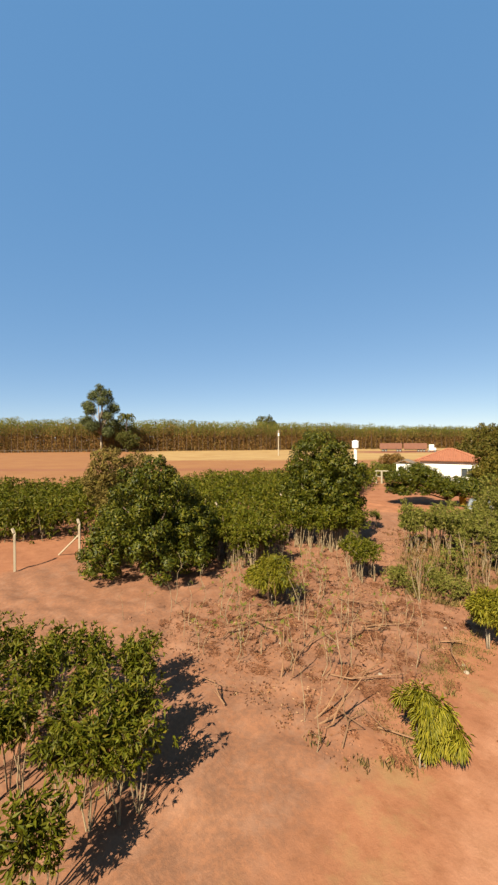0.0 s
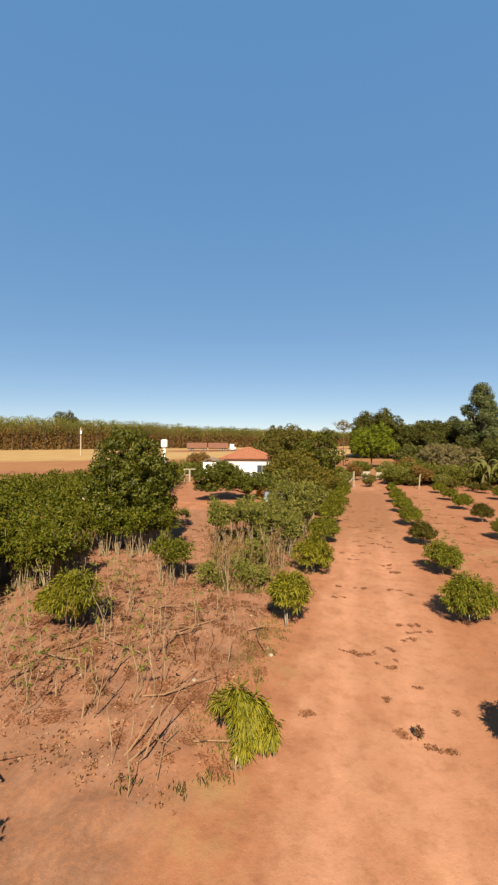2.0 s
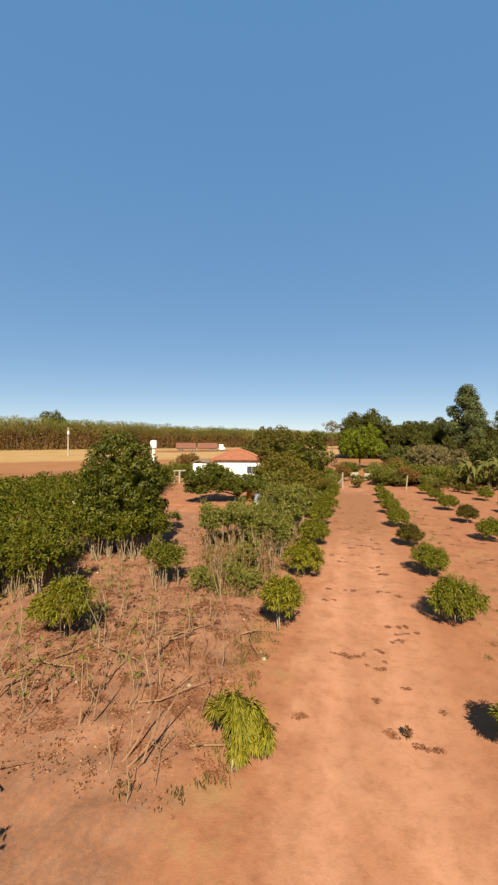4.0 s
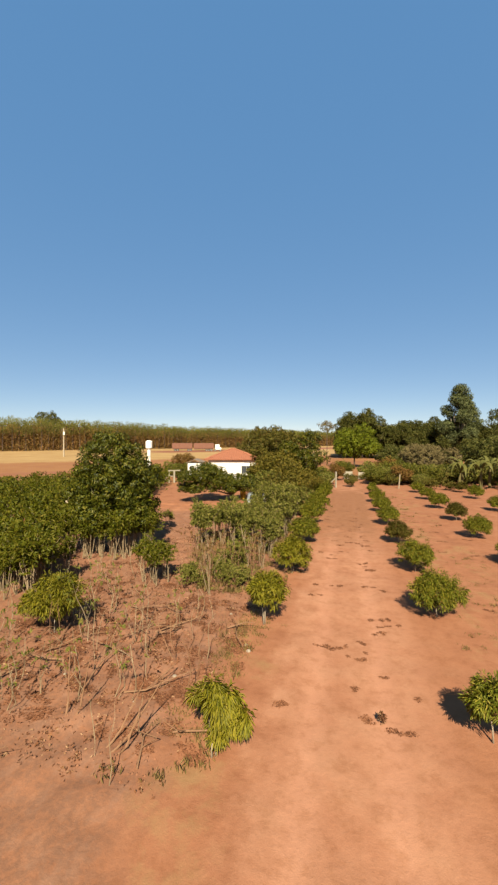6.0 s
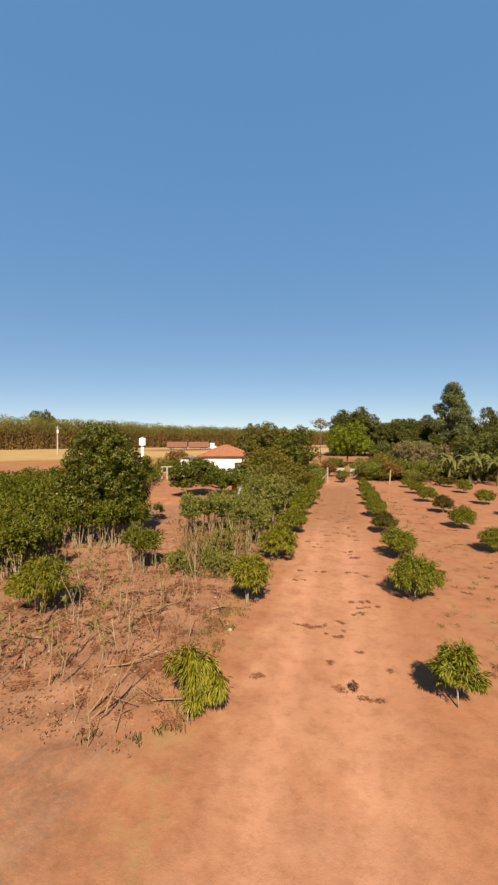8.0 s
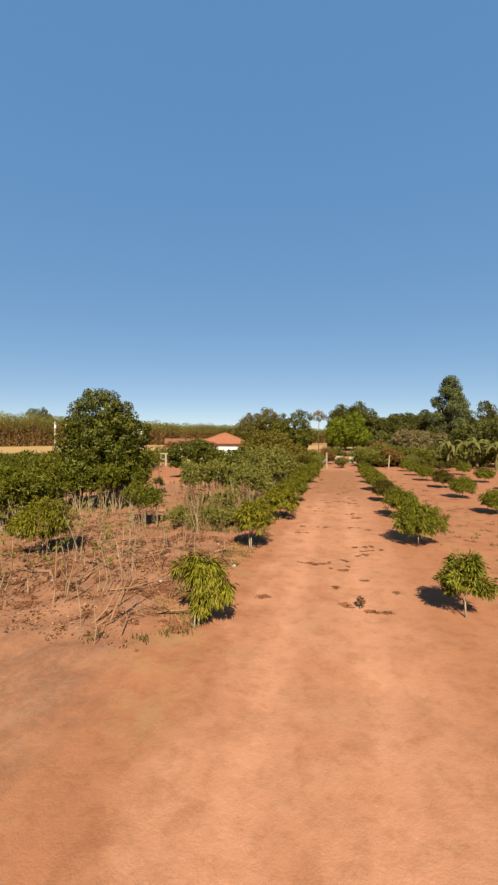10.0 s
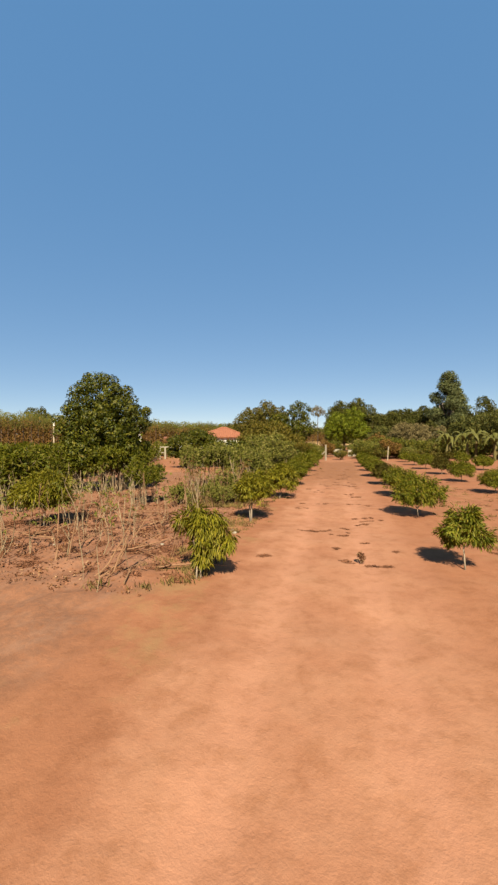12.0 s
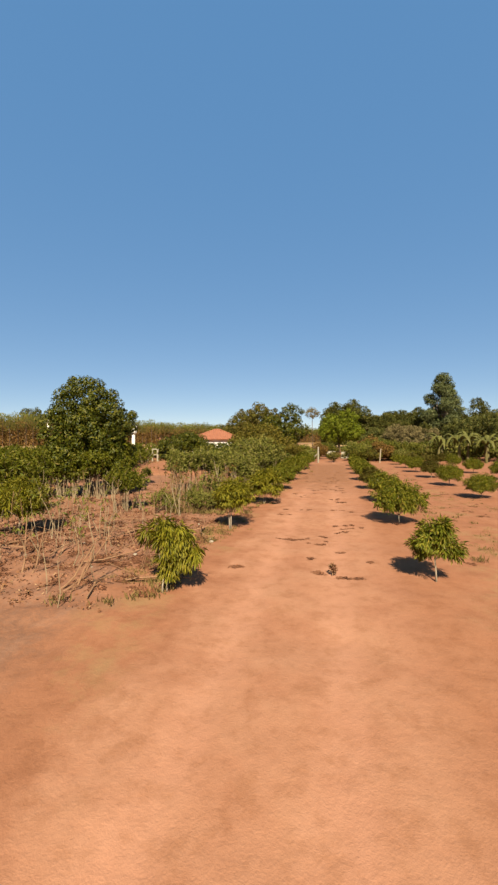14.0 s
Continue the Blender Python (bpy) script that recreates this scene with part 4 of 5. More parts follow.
def banana_plant(seed):
    rng = np.random.default_rng(seed)
    ob = thing("banana_plant", "banana plant with arching pale torn leaves", "plant", group="banana clump")
    part("stem", rod_bm([(0, 0, -0.05), (0.03, 0, 0.8), (0.05, 0.02, 1.5)], [0.13, 0.11, 0.07], 8), M_BANANA, ob)
    for k in range(8):
        a = 2 * math.pi * k / 8 + rng.uniform(-0.3, 0.3)
        L = rng.uniform(1.6, 2.4)
        lift = rng.uniform(0.9, 2.3)
        bm = bmesh.new()
        prev = None
        n = 9
        for i in range(n):
            s = i / (n - 1)
            r = L * s * (1 - 0.22 * s)
            z = 1.4 + L * (lift * s - (lift + 0.15) * s * s) + 0.1
            half = 0.17 * math.sin(math.pi * min(1, 0.08 + s * 0.95)) ** 0.7 * rng.uniform(0.75, 1.05)
            c = Vector((math.cos(a) * r, math.sin(a) * r, z))
            side = Vector((-math.sin(a), math.cos(a), 0))
            row = [bm.verts.new(c - side * half - Vector((0, 0, half * 0.45))), bm.verts.new(c), bm.verts.new(c + side * half - Vector((0, 0, half * 0.45)))]
            if prev:
                for j in (0, 1):
                    bm.faces.new((prev[j], prev[j + 1], row[j + 1], row[j]))
            prev = row
        part("leaf", bm, M_BANANA, ob)
    return ob


def build_bananas():
    ks = [banana_plant(81), banana_plant(82), banana_plant(84)]
    scatter(ks, [(13.3, 51.6, 0, 1.4), (15.9, 52.2, 1, 1.6), (18.6, 51.2, 2, 1.4), (21.2, 52.8, 1, 1.55), (23.8, 52.5, 0, 1.5), (14.6, 55.0, 2, 1.6), (26.5, 53.5, 1, 1.4), (17.3, 53.6, 0, 1.5), (20.0, 54.6, 2, 1.6), (28.6, 52.4, 2, 1.5)], 83, 6)


build_bananas()

low = thing("low_wall", "low cream limewashed yard wall behind the bushes", "wall", (1.2, 61.0, 0), 4)
part("wall", box_bm((1.3, 0.2, 1.1), (-0.9, 0, 0.55), 0.02), M_CREAM, low)
part("wall", box_bm((1.2, 0.2, 1.0), (1.2, 0, 0.5), 0.02), M_CREAM, low)


# ---- tall trees beyond ----
def eucalyptus(at, height, wide, low, seed, label, lobes=15, fat=0.2, turn=0):
    rng = np.random.default_rng(seed)
    balls = []
    for k in range(lobes):
        s = k / (lobes - 1)
        z = low + (height - low) * (0.06 + 0.86 * s)
        w = wide / 2 * (1 - 0.78 * s ** 2) * (0.6 + 0.4 * min(1, s / 0.35)) * rng.uniform(0.8, 1.0)
        a = k * 2.4 + rng.uniform(-0.5, 0.5)
        q = wide * fat * rng.uniform(0.75, 1.15) * (1 - 0.3 * s)
        balls.append((math.cos(a) * (w - q * 0.6), math.sin(a) * (w - q * 0.6), z, q, q, q * 0.8))
    tips = [(b[0] * 0.9, b[1] * 0.9, b[2]) for b in balls] + [(0, 0, height * 0.93)]
    t = limbs_mesh("trunk", seed, height * 0.017, low * 1.05, tips, M_PALE_BARK, 1, 8)
    lf = height * 0.03
    tree("eucalyptus_tree", label, "tree", at, t, crown_mesh("crown", seed, balls, 46 * lobes, 44, lf * 0.75, lf * 0.27, M_EUC, lf * 1.1, 0.4, 1, lf * 1.1), turn)


eucalyptus((29.3, 111.4, 0), 20.2, 11.5, 5.0, 91, "tall eucalyptus tree with an airy grey-green crown", 16, 0.19)
eucalyptus((-195.5, 89.0, 0), 36.0, 24.0, 9.0, 92, "very tall eucalyptus tree with a bare pale trunk", 16, 0.13, 40)


def build_palm():
    pm = thing("palm_tree", "palm tree with a ragged dark crown", "tree", (-185.0, 97.5, 0))
    part("trunk", rod_bm([(0, 0, -0.1), (0.3, 0, 9), (0.2, 0.1, 19)], [0.4, 0.3, 0.25], 8), M_BARK, pm)
    rng = np.random.default_rng(95)
    base, way, L = [], [], []
    for k in range(38):
        a = rng.uniform(0, 6.28)
        e = rng.uniform(-0.5, 1.2)
        for s in np.linspace(0.15, 1, 12):
            r = 4.2 * s * math.cos(e * 0.6)
            z = 19 + 3.4 * (math.sin(e) * s - 0.55 * s * s)
            base.append((0.2 + math.cos(a) * r, 0.1 + math.sin(a) * r, z))
            for sgn in (1,):
                way.append((math.cos(a) * 0.6 + rng.normal() * 0.4, math.sin(a) * 0.6 + rng.normal() * 0.4, -0.7))
            L.append(1.6)
    v, f = leaf_arrays(np.array(base), np.array(way), np.array(L), 0.35, rng)
    part("crown", tri_mesh("crown", v, f, M_BELT), None, pm)


build_palm()
big_tree("dark_tree", "dark olive tree below the palm at the plantation edge", (-182.5, 97.0, 0), 12.0, 9.0, 1.0, M_BELT, 96, 200, 24, 0.9, 9, None, 0.3)


def build_windbreak():
    kinds = []
    for s, (h, w) in enumerate(((13.0, 8.5), (12.0, 7.5), (14.5, 8.0), (11.0, 9.0))):
        ob = thing("windbreak_tree", "dark green windbreak tree with a dense rounded crown", "tree", group="windbreak trees")
        rng = np.random.default_rng(100 + s)
        balls = []
        for k in range(12):
            u = k / 11
            a = rng.uniform(0, 6.28)
            q = w * rng.uniform(0.17, 0.26)
            r = w / 2 * 0.62 * math.sin(math.pi * (0.2 + 0.7 * u)) ** 0.8
            balls.append((math.cos(a) * r, math.sin(a) * r, h * (0.18 + 0.68 * u), q, q, q * 0.8))
        tips = [(b[0] * 0.8, b[1] * 0.8, b[2]) for b in balls[3:9]]
        part("trunk", limbs_mesh("trunk", 100 + s, 0.22, h * 0.3, tips, M_BARK, 1, 6), None, ob)
        part("crown", crown_mesh("crown", 110 + s, balls, 260, 34, 0.45, 0.2, M_BELT, 0.55, 0.15, 1.0), None, ob)
        kinds.append(ob)
    rng = np.random.default_rng(120)
    spots = []
    for x in np.arange(-1, 78, 3.4):
        for row in range(3):
            tall = 1.12 if 2 < x < 11 else 0.9
            spots.append((x + rng.uniform(-1.2, 1.2), 127 - 0.16 * x + row * 8 + rng.uniform(-2, 2), int(rng.integers(4)), tall * rng.uniform(0.9, 1.08)))
    for x, y, s in ((33, 96, 0.72), (38, 94, 0.8), (44, 92, 0.85), (27, 98, 0.6), (50, 90, 0.9), (22, 100, 0.62), (16, 104, 0.6)):
        spots.append((x, y, int(rng.integers(4)), s))
    scatter(kinds, spots, 121, 2)


build_windbreak()


# ---- the plantation along the horizon ----
def build_plantation():
    rng = np.random.default_rng(130)
    p0, p1 = np.array((-340.0, -92.0)), np.array((75.0, 452.0))
    along = (p1 - p0) / np.linalg.norm(p1 - p0)
    back = np.array((-along[1], along[0]))
    total = np.linalg.norm(p1 - p0)
    pts = []
    for row in range(6):
        for s in np.arange(0, total, 3.2):
            p = p0 + along * (s + rng.uniform(-0.8, 0.8)) + back * (row * 4.5 + rng.uniform(-1, 1))
            pts.append((p[0], p[1], rng.uniform(0.88, 1.1) * np.interp(s, [177, 312, 444, 520], [1.15, 1.02, 0.84, 0.8])))
    pts = np.array(pts)
    n = len(pts)
    H = 15.5 * pts[:, 2]
    grp = thing("plantation", "long rubber tree plantation, brown below and green on top", "trees", kind="stuff")

    def foliage(name, per, lo, hi, size, rad, mat, first=0, last=n):
        idx = np.repeat(np.arange(first, last), per)
        m = len(idx)
        a = rng.uniform(0, 6.28, m)
        r = rad * np.sqrt(rng.random(m))
        u = lo + (hi - lo) * rng.random(m)
        base = np.stack([pts[idx, 0] + np.cos(a) * r, pts[idx, 1] + np.sin(a) * r, H[idx] * u - r * 0.35], 1)
        way = unit_rows(rng, m)
        face = np.array((-back[0] * 0.6, -back[1] * 0.6, 0.7)) + np.zeros((m, 3))
        v, f = leaf_arrays(base, way, size * (0.6 + 0.8 * rng.random(m)), size * 0.55, rng, face=face)
        v[:, 2] = np.maximum(v[:, 2], 0.1)
        ob = part(name, tri_mesh(name, v, f, mat), None, grp)
        ob["kind"] = "stuff"

    foliage("top_foliage", 260, 0.58, 1.02, 0.58, 2.8, M_FOREST_TOP, 0, n * 4 // 6)
    foliage("back_foliage", 110, 0.0, 0.88, 2.4, 3.4, M_FOREST_LOW, n * 4 // 6)
    foliage("low_foliage", 330, 0.0, 0.78, 0.58, 3.3, M_FOREST_LOW, 0, n // 2)
    v, f = [], []
    for k in range(0, n):
        x, y, h = pts[k, 0], pts[k, 1], H[k] * 0.8
        i = len(v)
        for z, r in ((-0.1, 0.24), (h, 0.1)):
            for q in range(3):
                v.append((x + r * math.cos(q * 2.094), y + r * math.sin(q * 2.094), z))
        for q in range(3):
            w = (q + 1) % 3
            f.append((i + q, i + w, i + 3 + w, i + 3 + q))
    ob = part("trunks", tri_mesh("trunks", np.array(v), np.array(f), M_BARK), None, grp)
    ob["kind"] = "stuff"


build_plantation()
big_tree("tall_tree", "dark round tree rising above the plantation", (-190.0, 215.0, 0), 23.8, 15.0, 8.0, M_BELT, 140, 180, 24, 1.1, 9, None, 0.4)


# ---- cassava ----
def palmate(base, way, size, rng):
    """A drooping hand of narrow lobes at each base, as one flat bunch of leaves."""
    n = len(base)
    lobes = 5
    b = np.repeat(base, lobes, 0)
    w = np.repeat(way, lobes, 0)
    side = unit_rows(rng, n * lobes)
    w2 = w * 0.6 + side * 0.9
    w2[:, 2] -= 0.35
    return leaf_arrays(b, w2, np.repeat(size, lobes) * (0.8 + 0.4 * rng.random(n * lobes)), np.repeat(size, lobes) * 0.30, rng)


def cassava_plant(seed, height, canes, tufts, material, label, bare=0.0, spread=0.35, leaf=0.17, stem=None, bow=0.06, twigs=2, fork=(0.1, 0.7), thick=1.0):
    """Slender canes that bow as they rise, with a few forks and tufts of lobed leaves at the tips."""
    rng = np.random.default_rng(seed)
    ob = thing("cassava_plant", label, "plant", group="cassava plants")
    tops = []
    for k in range(canes):
        a = rng.uniform(0, 6.28)
        r0, r1 = rng.uniform(0, 0.08), rng.uniform(0.3, 1.0) * spread
        h = height * rng.uniform(0.7, 1.05)
        b1, b2 = rng.normal(size=2) * bow, rng.normal(size=2) * bow * 0.6
        p = []
        for u in (0, 0.25, 0.5, 0.75, 1):
            w = r0 + (r1 - r0) * u
            p.append((math.cos(a) * w + b1[0] * math.sin(math.pi * u) + b2[0] * math.sin(2 * math.pi * u), math.sin(a) * w + b1[1] * math.sin(math.pi * u) + b2[1] * math.sin(2 * math.pi * u), h * u - 0.03))
        bm = rod_bm(p, [v * thick for v in (0.019, 0.016, 0.014, 0.011, 0.007)], 5)
        for _ in range(twigs if h > 0.8 else min(1, twigs)):
            q = Vector(p[2]).lerp(Vector(p[4]), rng.uniform(*fork))
            e = q + Vector((rng.normal() * 0.2, rng.normal() * 0.2, h * rng.uniform(0.18, 0.32)))
            rod_bm([q, q.lerp(e, 0.5) + Vector((rng.normal() * 0.03, rng.normal() * 0.03, 0)), e], [0.009 * thick, 0.007 * thick, 0.004], 4, bm)
            tops.append(e)
        part("cane", bm, stem or M_CANE, ob)
        tops.append(Vector(p[4]))
    if tufts:
        base, way = [], []
        for t in tops:
            if rng.random() < bare:
                continue
            for _ in range(tufts):
                d = rng.normal(size=3)
                base.append(np.array(t) + d * np.array((0.16, 0.16, 0.13)) - (0, 0, 0.05))
                way.append(d / np.linalg.norm(d))
        if base:
            v, f = palmate(np.array(base), np.array(way), np.full(len(base), leaf), rng)
            v[:, 2] = np.maximum(v[:, 2], 0.05)
            part("foliage", tri_mesh("foliage", v, f, material), None, ob)
    return ob


def in_lane(x, y):
    """The drive that leads from the plot to the gate."""
    u = min(1, max(0, (y - 13.0) / 36.0))
    c = -7.6 + (-21.5 + 7.6) * u
    return abs(x - c) < 1.6 + 1.2 * u and y > 15


def build_cassava():
    rng = np.random.default_rng(150)
    leafy = [cassava_plant(151 + k, 2.2, 4, 10, M_CASSAVA, "tall leafy green cassava plant on bare pale canes", leaf=0.2, fork=(0.55, 0.95), thick=1.2) for k in range(4)]
    half = [cassava_plant(161 + k, 1.75, 4, 3, M_WEED if k % 2 else M_DRY, "half-dry cassava plant with few yellowish leaves on brown canes", 0.6, 0.45, 0.12, M_CANE if k == 3 else M_DEAD, twigs=1, thick=0.85) for k in range(4)]
    olive = [cassava_plant(166 + k, 1.1, 5, 7, M_LUSH if k else M_WEED, "low olive cassava plant among dry canes", 0.15, 0.5, 0.16, M_DEAD) for k in range(3)]
    bare = [cassava_plant(171 + k, 1.75, 1 + k % 2, 3, M_WEED, "leafless cassava plant of bare pale canes" if k < 3 else "tall cassava cane with a small leafy tip", 1.0 if k < 3 else 0.2, 0.32, 0.13, M_DEAD if k == 1 else None, 0.09, 1, (0.2, 0.8), 0.75) for k in range(5)]
    spots = []
    # leafy ring in front of the mango trees
    for k in range(34):
        a = rng.uniform(math.pi * 1.0, math.pi * 2.05)
        r = rng.uniform(1.2, 2.6)
        spots.append((-12.5 + math.cos(a) * r, 18.9 + math.sin(a) * r * 0.8, int(rng.integers(4)), rng.uniform(0.8, 1.05)))
    for k in range(26):
        x, y = rng.uniform(-15.5, -11.2), rng.uniform(11.8, 15.6)
        if y - 12 < (x + 15.5) * -0.2 or in_lane(x, y):
            continue
        spots.append((x, y, int(rng.integers(4)), rng.uniform(0.75, 1.0)))
    for x, y in ((-11.0, 17.9), (-11.3, 18.6), (-11.2, 19.4), (-11.4, 20.1)):
        spots.append((x, y, int(rng.integers(4)), 1.15))
    scatter(leafy, spots, 152, 5)
    # half-dry patch in front of the shade tree, greener at its far side
    spots, green, tufty = [], [], []
    lush = [cassava_plant(181 + k, 2.3, 4, 10, M_LUSH, "tall olive green cassava plant at the drive's edge", leaf=0.2, fork=(0.5, 0.95)) for k in range(3)]
    for gx in np.arange(-9.6, -3.7, 0.68):
        for gy in np.arange(14.6, 22.3, 0.68):
            x, y = gx + rng.uniform(-0.3, 0.3), gy + rng.uniform(-0.3, 0.3)
            left = -7.3 + (y - 15) * -0.17
            if x < left or x < -0.42 * y or rng.random() < 0.15:
                continue
            if y < 16.5 and x > -5.0:
                continue
            if y > 19.6:
                green.append((x, y, int(rng.integers(3)), rng.uniform(0.72, 0.98)))
                continue
            if noise.noise(Vector((x * 0.45, y * 0.45, 3.0))) > 0.3:
                tufty.append((x, y, len(tufty) % 3, rng.uniform(0.7, 1.1)))
            else:
                spots.append((x, y, len(spots) % 4, rng.uniform(0.7, 1.1)))
    for k in range(26):
        green.append((rng.uniform(-6.6, -3.5), rng.uniform(22.5, 29.5), int(rng.integers(3)), rng.uniform(0.75, 1.1)))
    scatter(half, spots, 162, 6)
    # low leafy stands at the patch's near corner
    for cx, cy, m in ((-4.8, 15.6, 9), (-6.3, 15.3, 6), (-5.6, 17.4, 6)):
        for k in range(m):
            tufty.append((cx + rng.uniform(-0.7, 0.7), cy + rng.uniform(-0.5, 0.5), len(tufty) % 3, rng.uniform(0.45, 0.7)))
    scatter(olive, tufty, 167, 6)
    # a small stand beside the mango tree at the drive
    for dx, dy, q in ((0, 0, 0.48), (0.3, -0.2, 0.38), (-0.3, 0.25, 0.42)):
        green.append((-12.2 + dx, 24.9 + dy, 1, q))
    green = [p for p in green if abs(p[0] + 7.5) > 2.6 or abs(p[1] - 31.4) > 1.8]
    for x, y in ((-9.3, 29.0), (-8.8, 29.3), (-8.3, 29.1), (-7.7, 29.3), (-7.2, 29.2), (-6.6, 29.4), (-6.1, 29.5), (-5.6, 30.2), (-5.2, 31.0), (-5.0, 32.0), (-8.0, 28.3), (-7.0, 28.4), (-6.2, 28.4)):
        green.append((x, y, int(rng.integers(3)), rng.uniform(0.46, 0.58)))
    scatter(lush, green, 163, 6)
    # bare canes in the near plot
    spots = []
    for gx in np.arange(-11.6, -3.5, 0.85):
        for gy in np.arange(6.4, 16.0, 0.78):
            x, y = gx + rng.uniform(-0.35, 0.35), gy + rng.uniform(-0.35, 0.35)
            if rng.random() < 0.3 or (y > 12.6 and x > -5) or (y > 11.5 and -0.52 * y < x < -0.42 * y):
                continue
            spots.append((x, y, int(rng.integers(5)), rng.uniform(0.6, 1.15)))
    scatter(bare, spots, 172, 8)
    # a lone leafy cluster beside the drive
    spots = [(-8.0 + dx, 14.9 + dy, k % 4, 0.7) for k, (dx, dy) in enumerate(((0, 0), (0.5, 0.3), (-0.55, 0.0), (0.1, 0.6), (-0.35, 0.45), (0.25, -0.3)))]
    # unseen leafy plants, added to darken the plot's near corner towards the fence
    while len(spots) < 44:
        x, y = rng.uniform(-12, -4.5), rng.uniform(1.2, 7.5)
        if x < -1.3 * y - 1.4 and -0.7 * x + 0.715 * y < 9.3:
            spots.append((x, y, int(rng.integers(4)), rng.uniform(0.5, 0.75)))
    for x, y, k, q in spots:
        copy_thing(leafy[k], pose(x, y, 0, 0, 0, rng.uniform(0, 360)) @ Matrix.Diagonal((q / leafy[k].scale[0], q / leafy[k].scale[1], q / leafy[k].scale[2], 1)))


build_cassava()


def build_cassava_field():
    """The thick green stand beyond the fence and between the mango trees, too dense to count."""
    rng = np.random.default_rng(180)
    base, way, size = [], [], []
    cv, cf = [], []
    n = 0
    while n < 1000:
        x, y = rng.uniform(-48, -13.2), rng.uniform(-9, 50)
        if x < -43 + 0.4 * (y - 11) or in_lane(x, y) or (y > 16 and x > -15.5 - (y - 14) * 0.19):
            continue
        if (y < 9 and x > -23.6 - (9 - y) * 0.667) or (9 <= y < 12.5 and x > -21.5 + (y - 9) * 1.2):
            continue
        if (x + 12.7) ** 2 + (y - 19.3) ** 2 < 4 or (x + 15.6) ** 2 + (y - 9.6) ** 2 < 7:
            continue
        n += 1
        h = rng.uniform(1.6, 2.45)
        m = 38
        d = rng.normal(size=(m, 3)) * (0.36, 0.36, 0.5)
        p = np.stack([x + d[:, 0], y + d[:, 1], np.clip(h * 0.66 + d[:, 2] * h * 0.5, 0.2, h)], 1)
        base.append(p)
        w = d / (np.linalg.norm(d, axis=1, keepdims=True) + 1e-6)
        way.append(w)
        size.append(np.full(m, 0.29))
        for q in range(1):
            a = rng.uniform(0, 6.28)
            bx, by = x + math.cos(a) * 0.1, y + math.sin(a) * 0.1
            tx, ty = x + math.cos(a) * 0.35, y + math.sin(a) * 0.35
            i = len(cv)
            for (ux, uy, z, r) in ((bx, by, -0.05, 0.025), (tx, ty, h * 0.85, 0.012)):
                for s in range(3):
                    cv.append((ux + r * math.cos(s * 2.094), uy + r * math.sin(s * 2.094), z))
            for s in range(3):
                t = (s + 1) % 3
                cf.append((i + s, i + t, i + 3 + t, i + 3 + s))
    v, f = palmate(np.concatenate(base), np.concatenate(way), np.concatenate(size), rng)
    fld = thing("cassava_field", "thick green stand of leafy cassava plants", "crop", kind="stuff")
    part("leaves", tri_mesh("leaves", v, f, M_CASSAVA), None, fld)["kind"] = "stuff"
    part("canes", tri_mesh("canes", np.array(cv), np.array(cf), M_CANE), None, fld)["kind"] = "stuff"


build_cassava_field()


# ---- loose scraps on the earth ----
def build_litter():
    rng = np.random.default_rng(190)
    # strewn thinly over the tilled plot
    n = 5200
    x = rng.uniform(-11, -3.2, n)
    y = rng.uniform(6, 28, n)
    long = rng.uniform(0.03, 0.09, n)
    cx, cy, cl = [], [], []
    for k in range(420):
        px, py = rng.uniform(-11, -3.4), rng.uniform(6, 26)
        m = int(rng.integers(10, 30))
        cx.append(px + rng.normal(size=m) * rng.uniform(0.05, 0.22))
        cy.append(py + rng.normal(size=m) * rng.uniform(0.04, 0.12))
        cl.append(rng.uniform(0.04, 0.10, m))
    x, y, long = np.concatenate([x, *cx]), np.concatenate([y, *cy]), np.concatenate([long, *cl])
    n = len(x)
    z = np.array([land_height(a, b) for a, b in zip(x, y)])
    base = np.stack([x, y, z + 0.012], 1)
    way = unit_rows(rng, n)
    way[:, 2] = np.abs(way[:, 2]) * 0.3
    v, f = leaf_arrays(base, way, long, long * 0.45, rng, 0.15)
    ob = new("leaf_litter", tri_mesh("leaf_litter", v, f, M_LITTER))
    tagged(ob, "scattered dry leaves and plant scraps on the earth", "litter", kind="stuff")


build_litter()


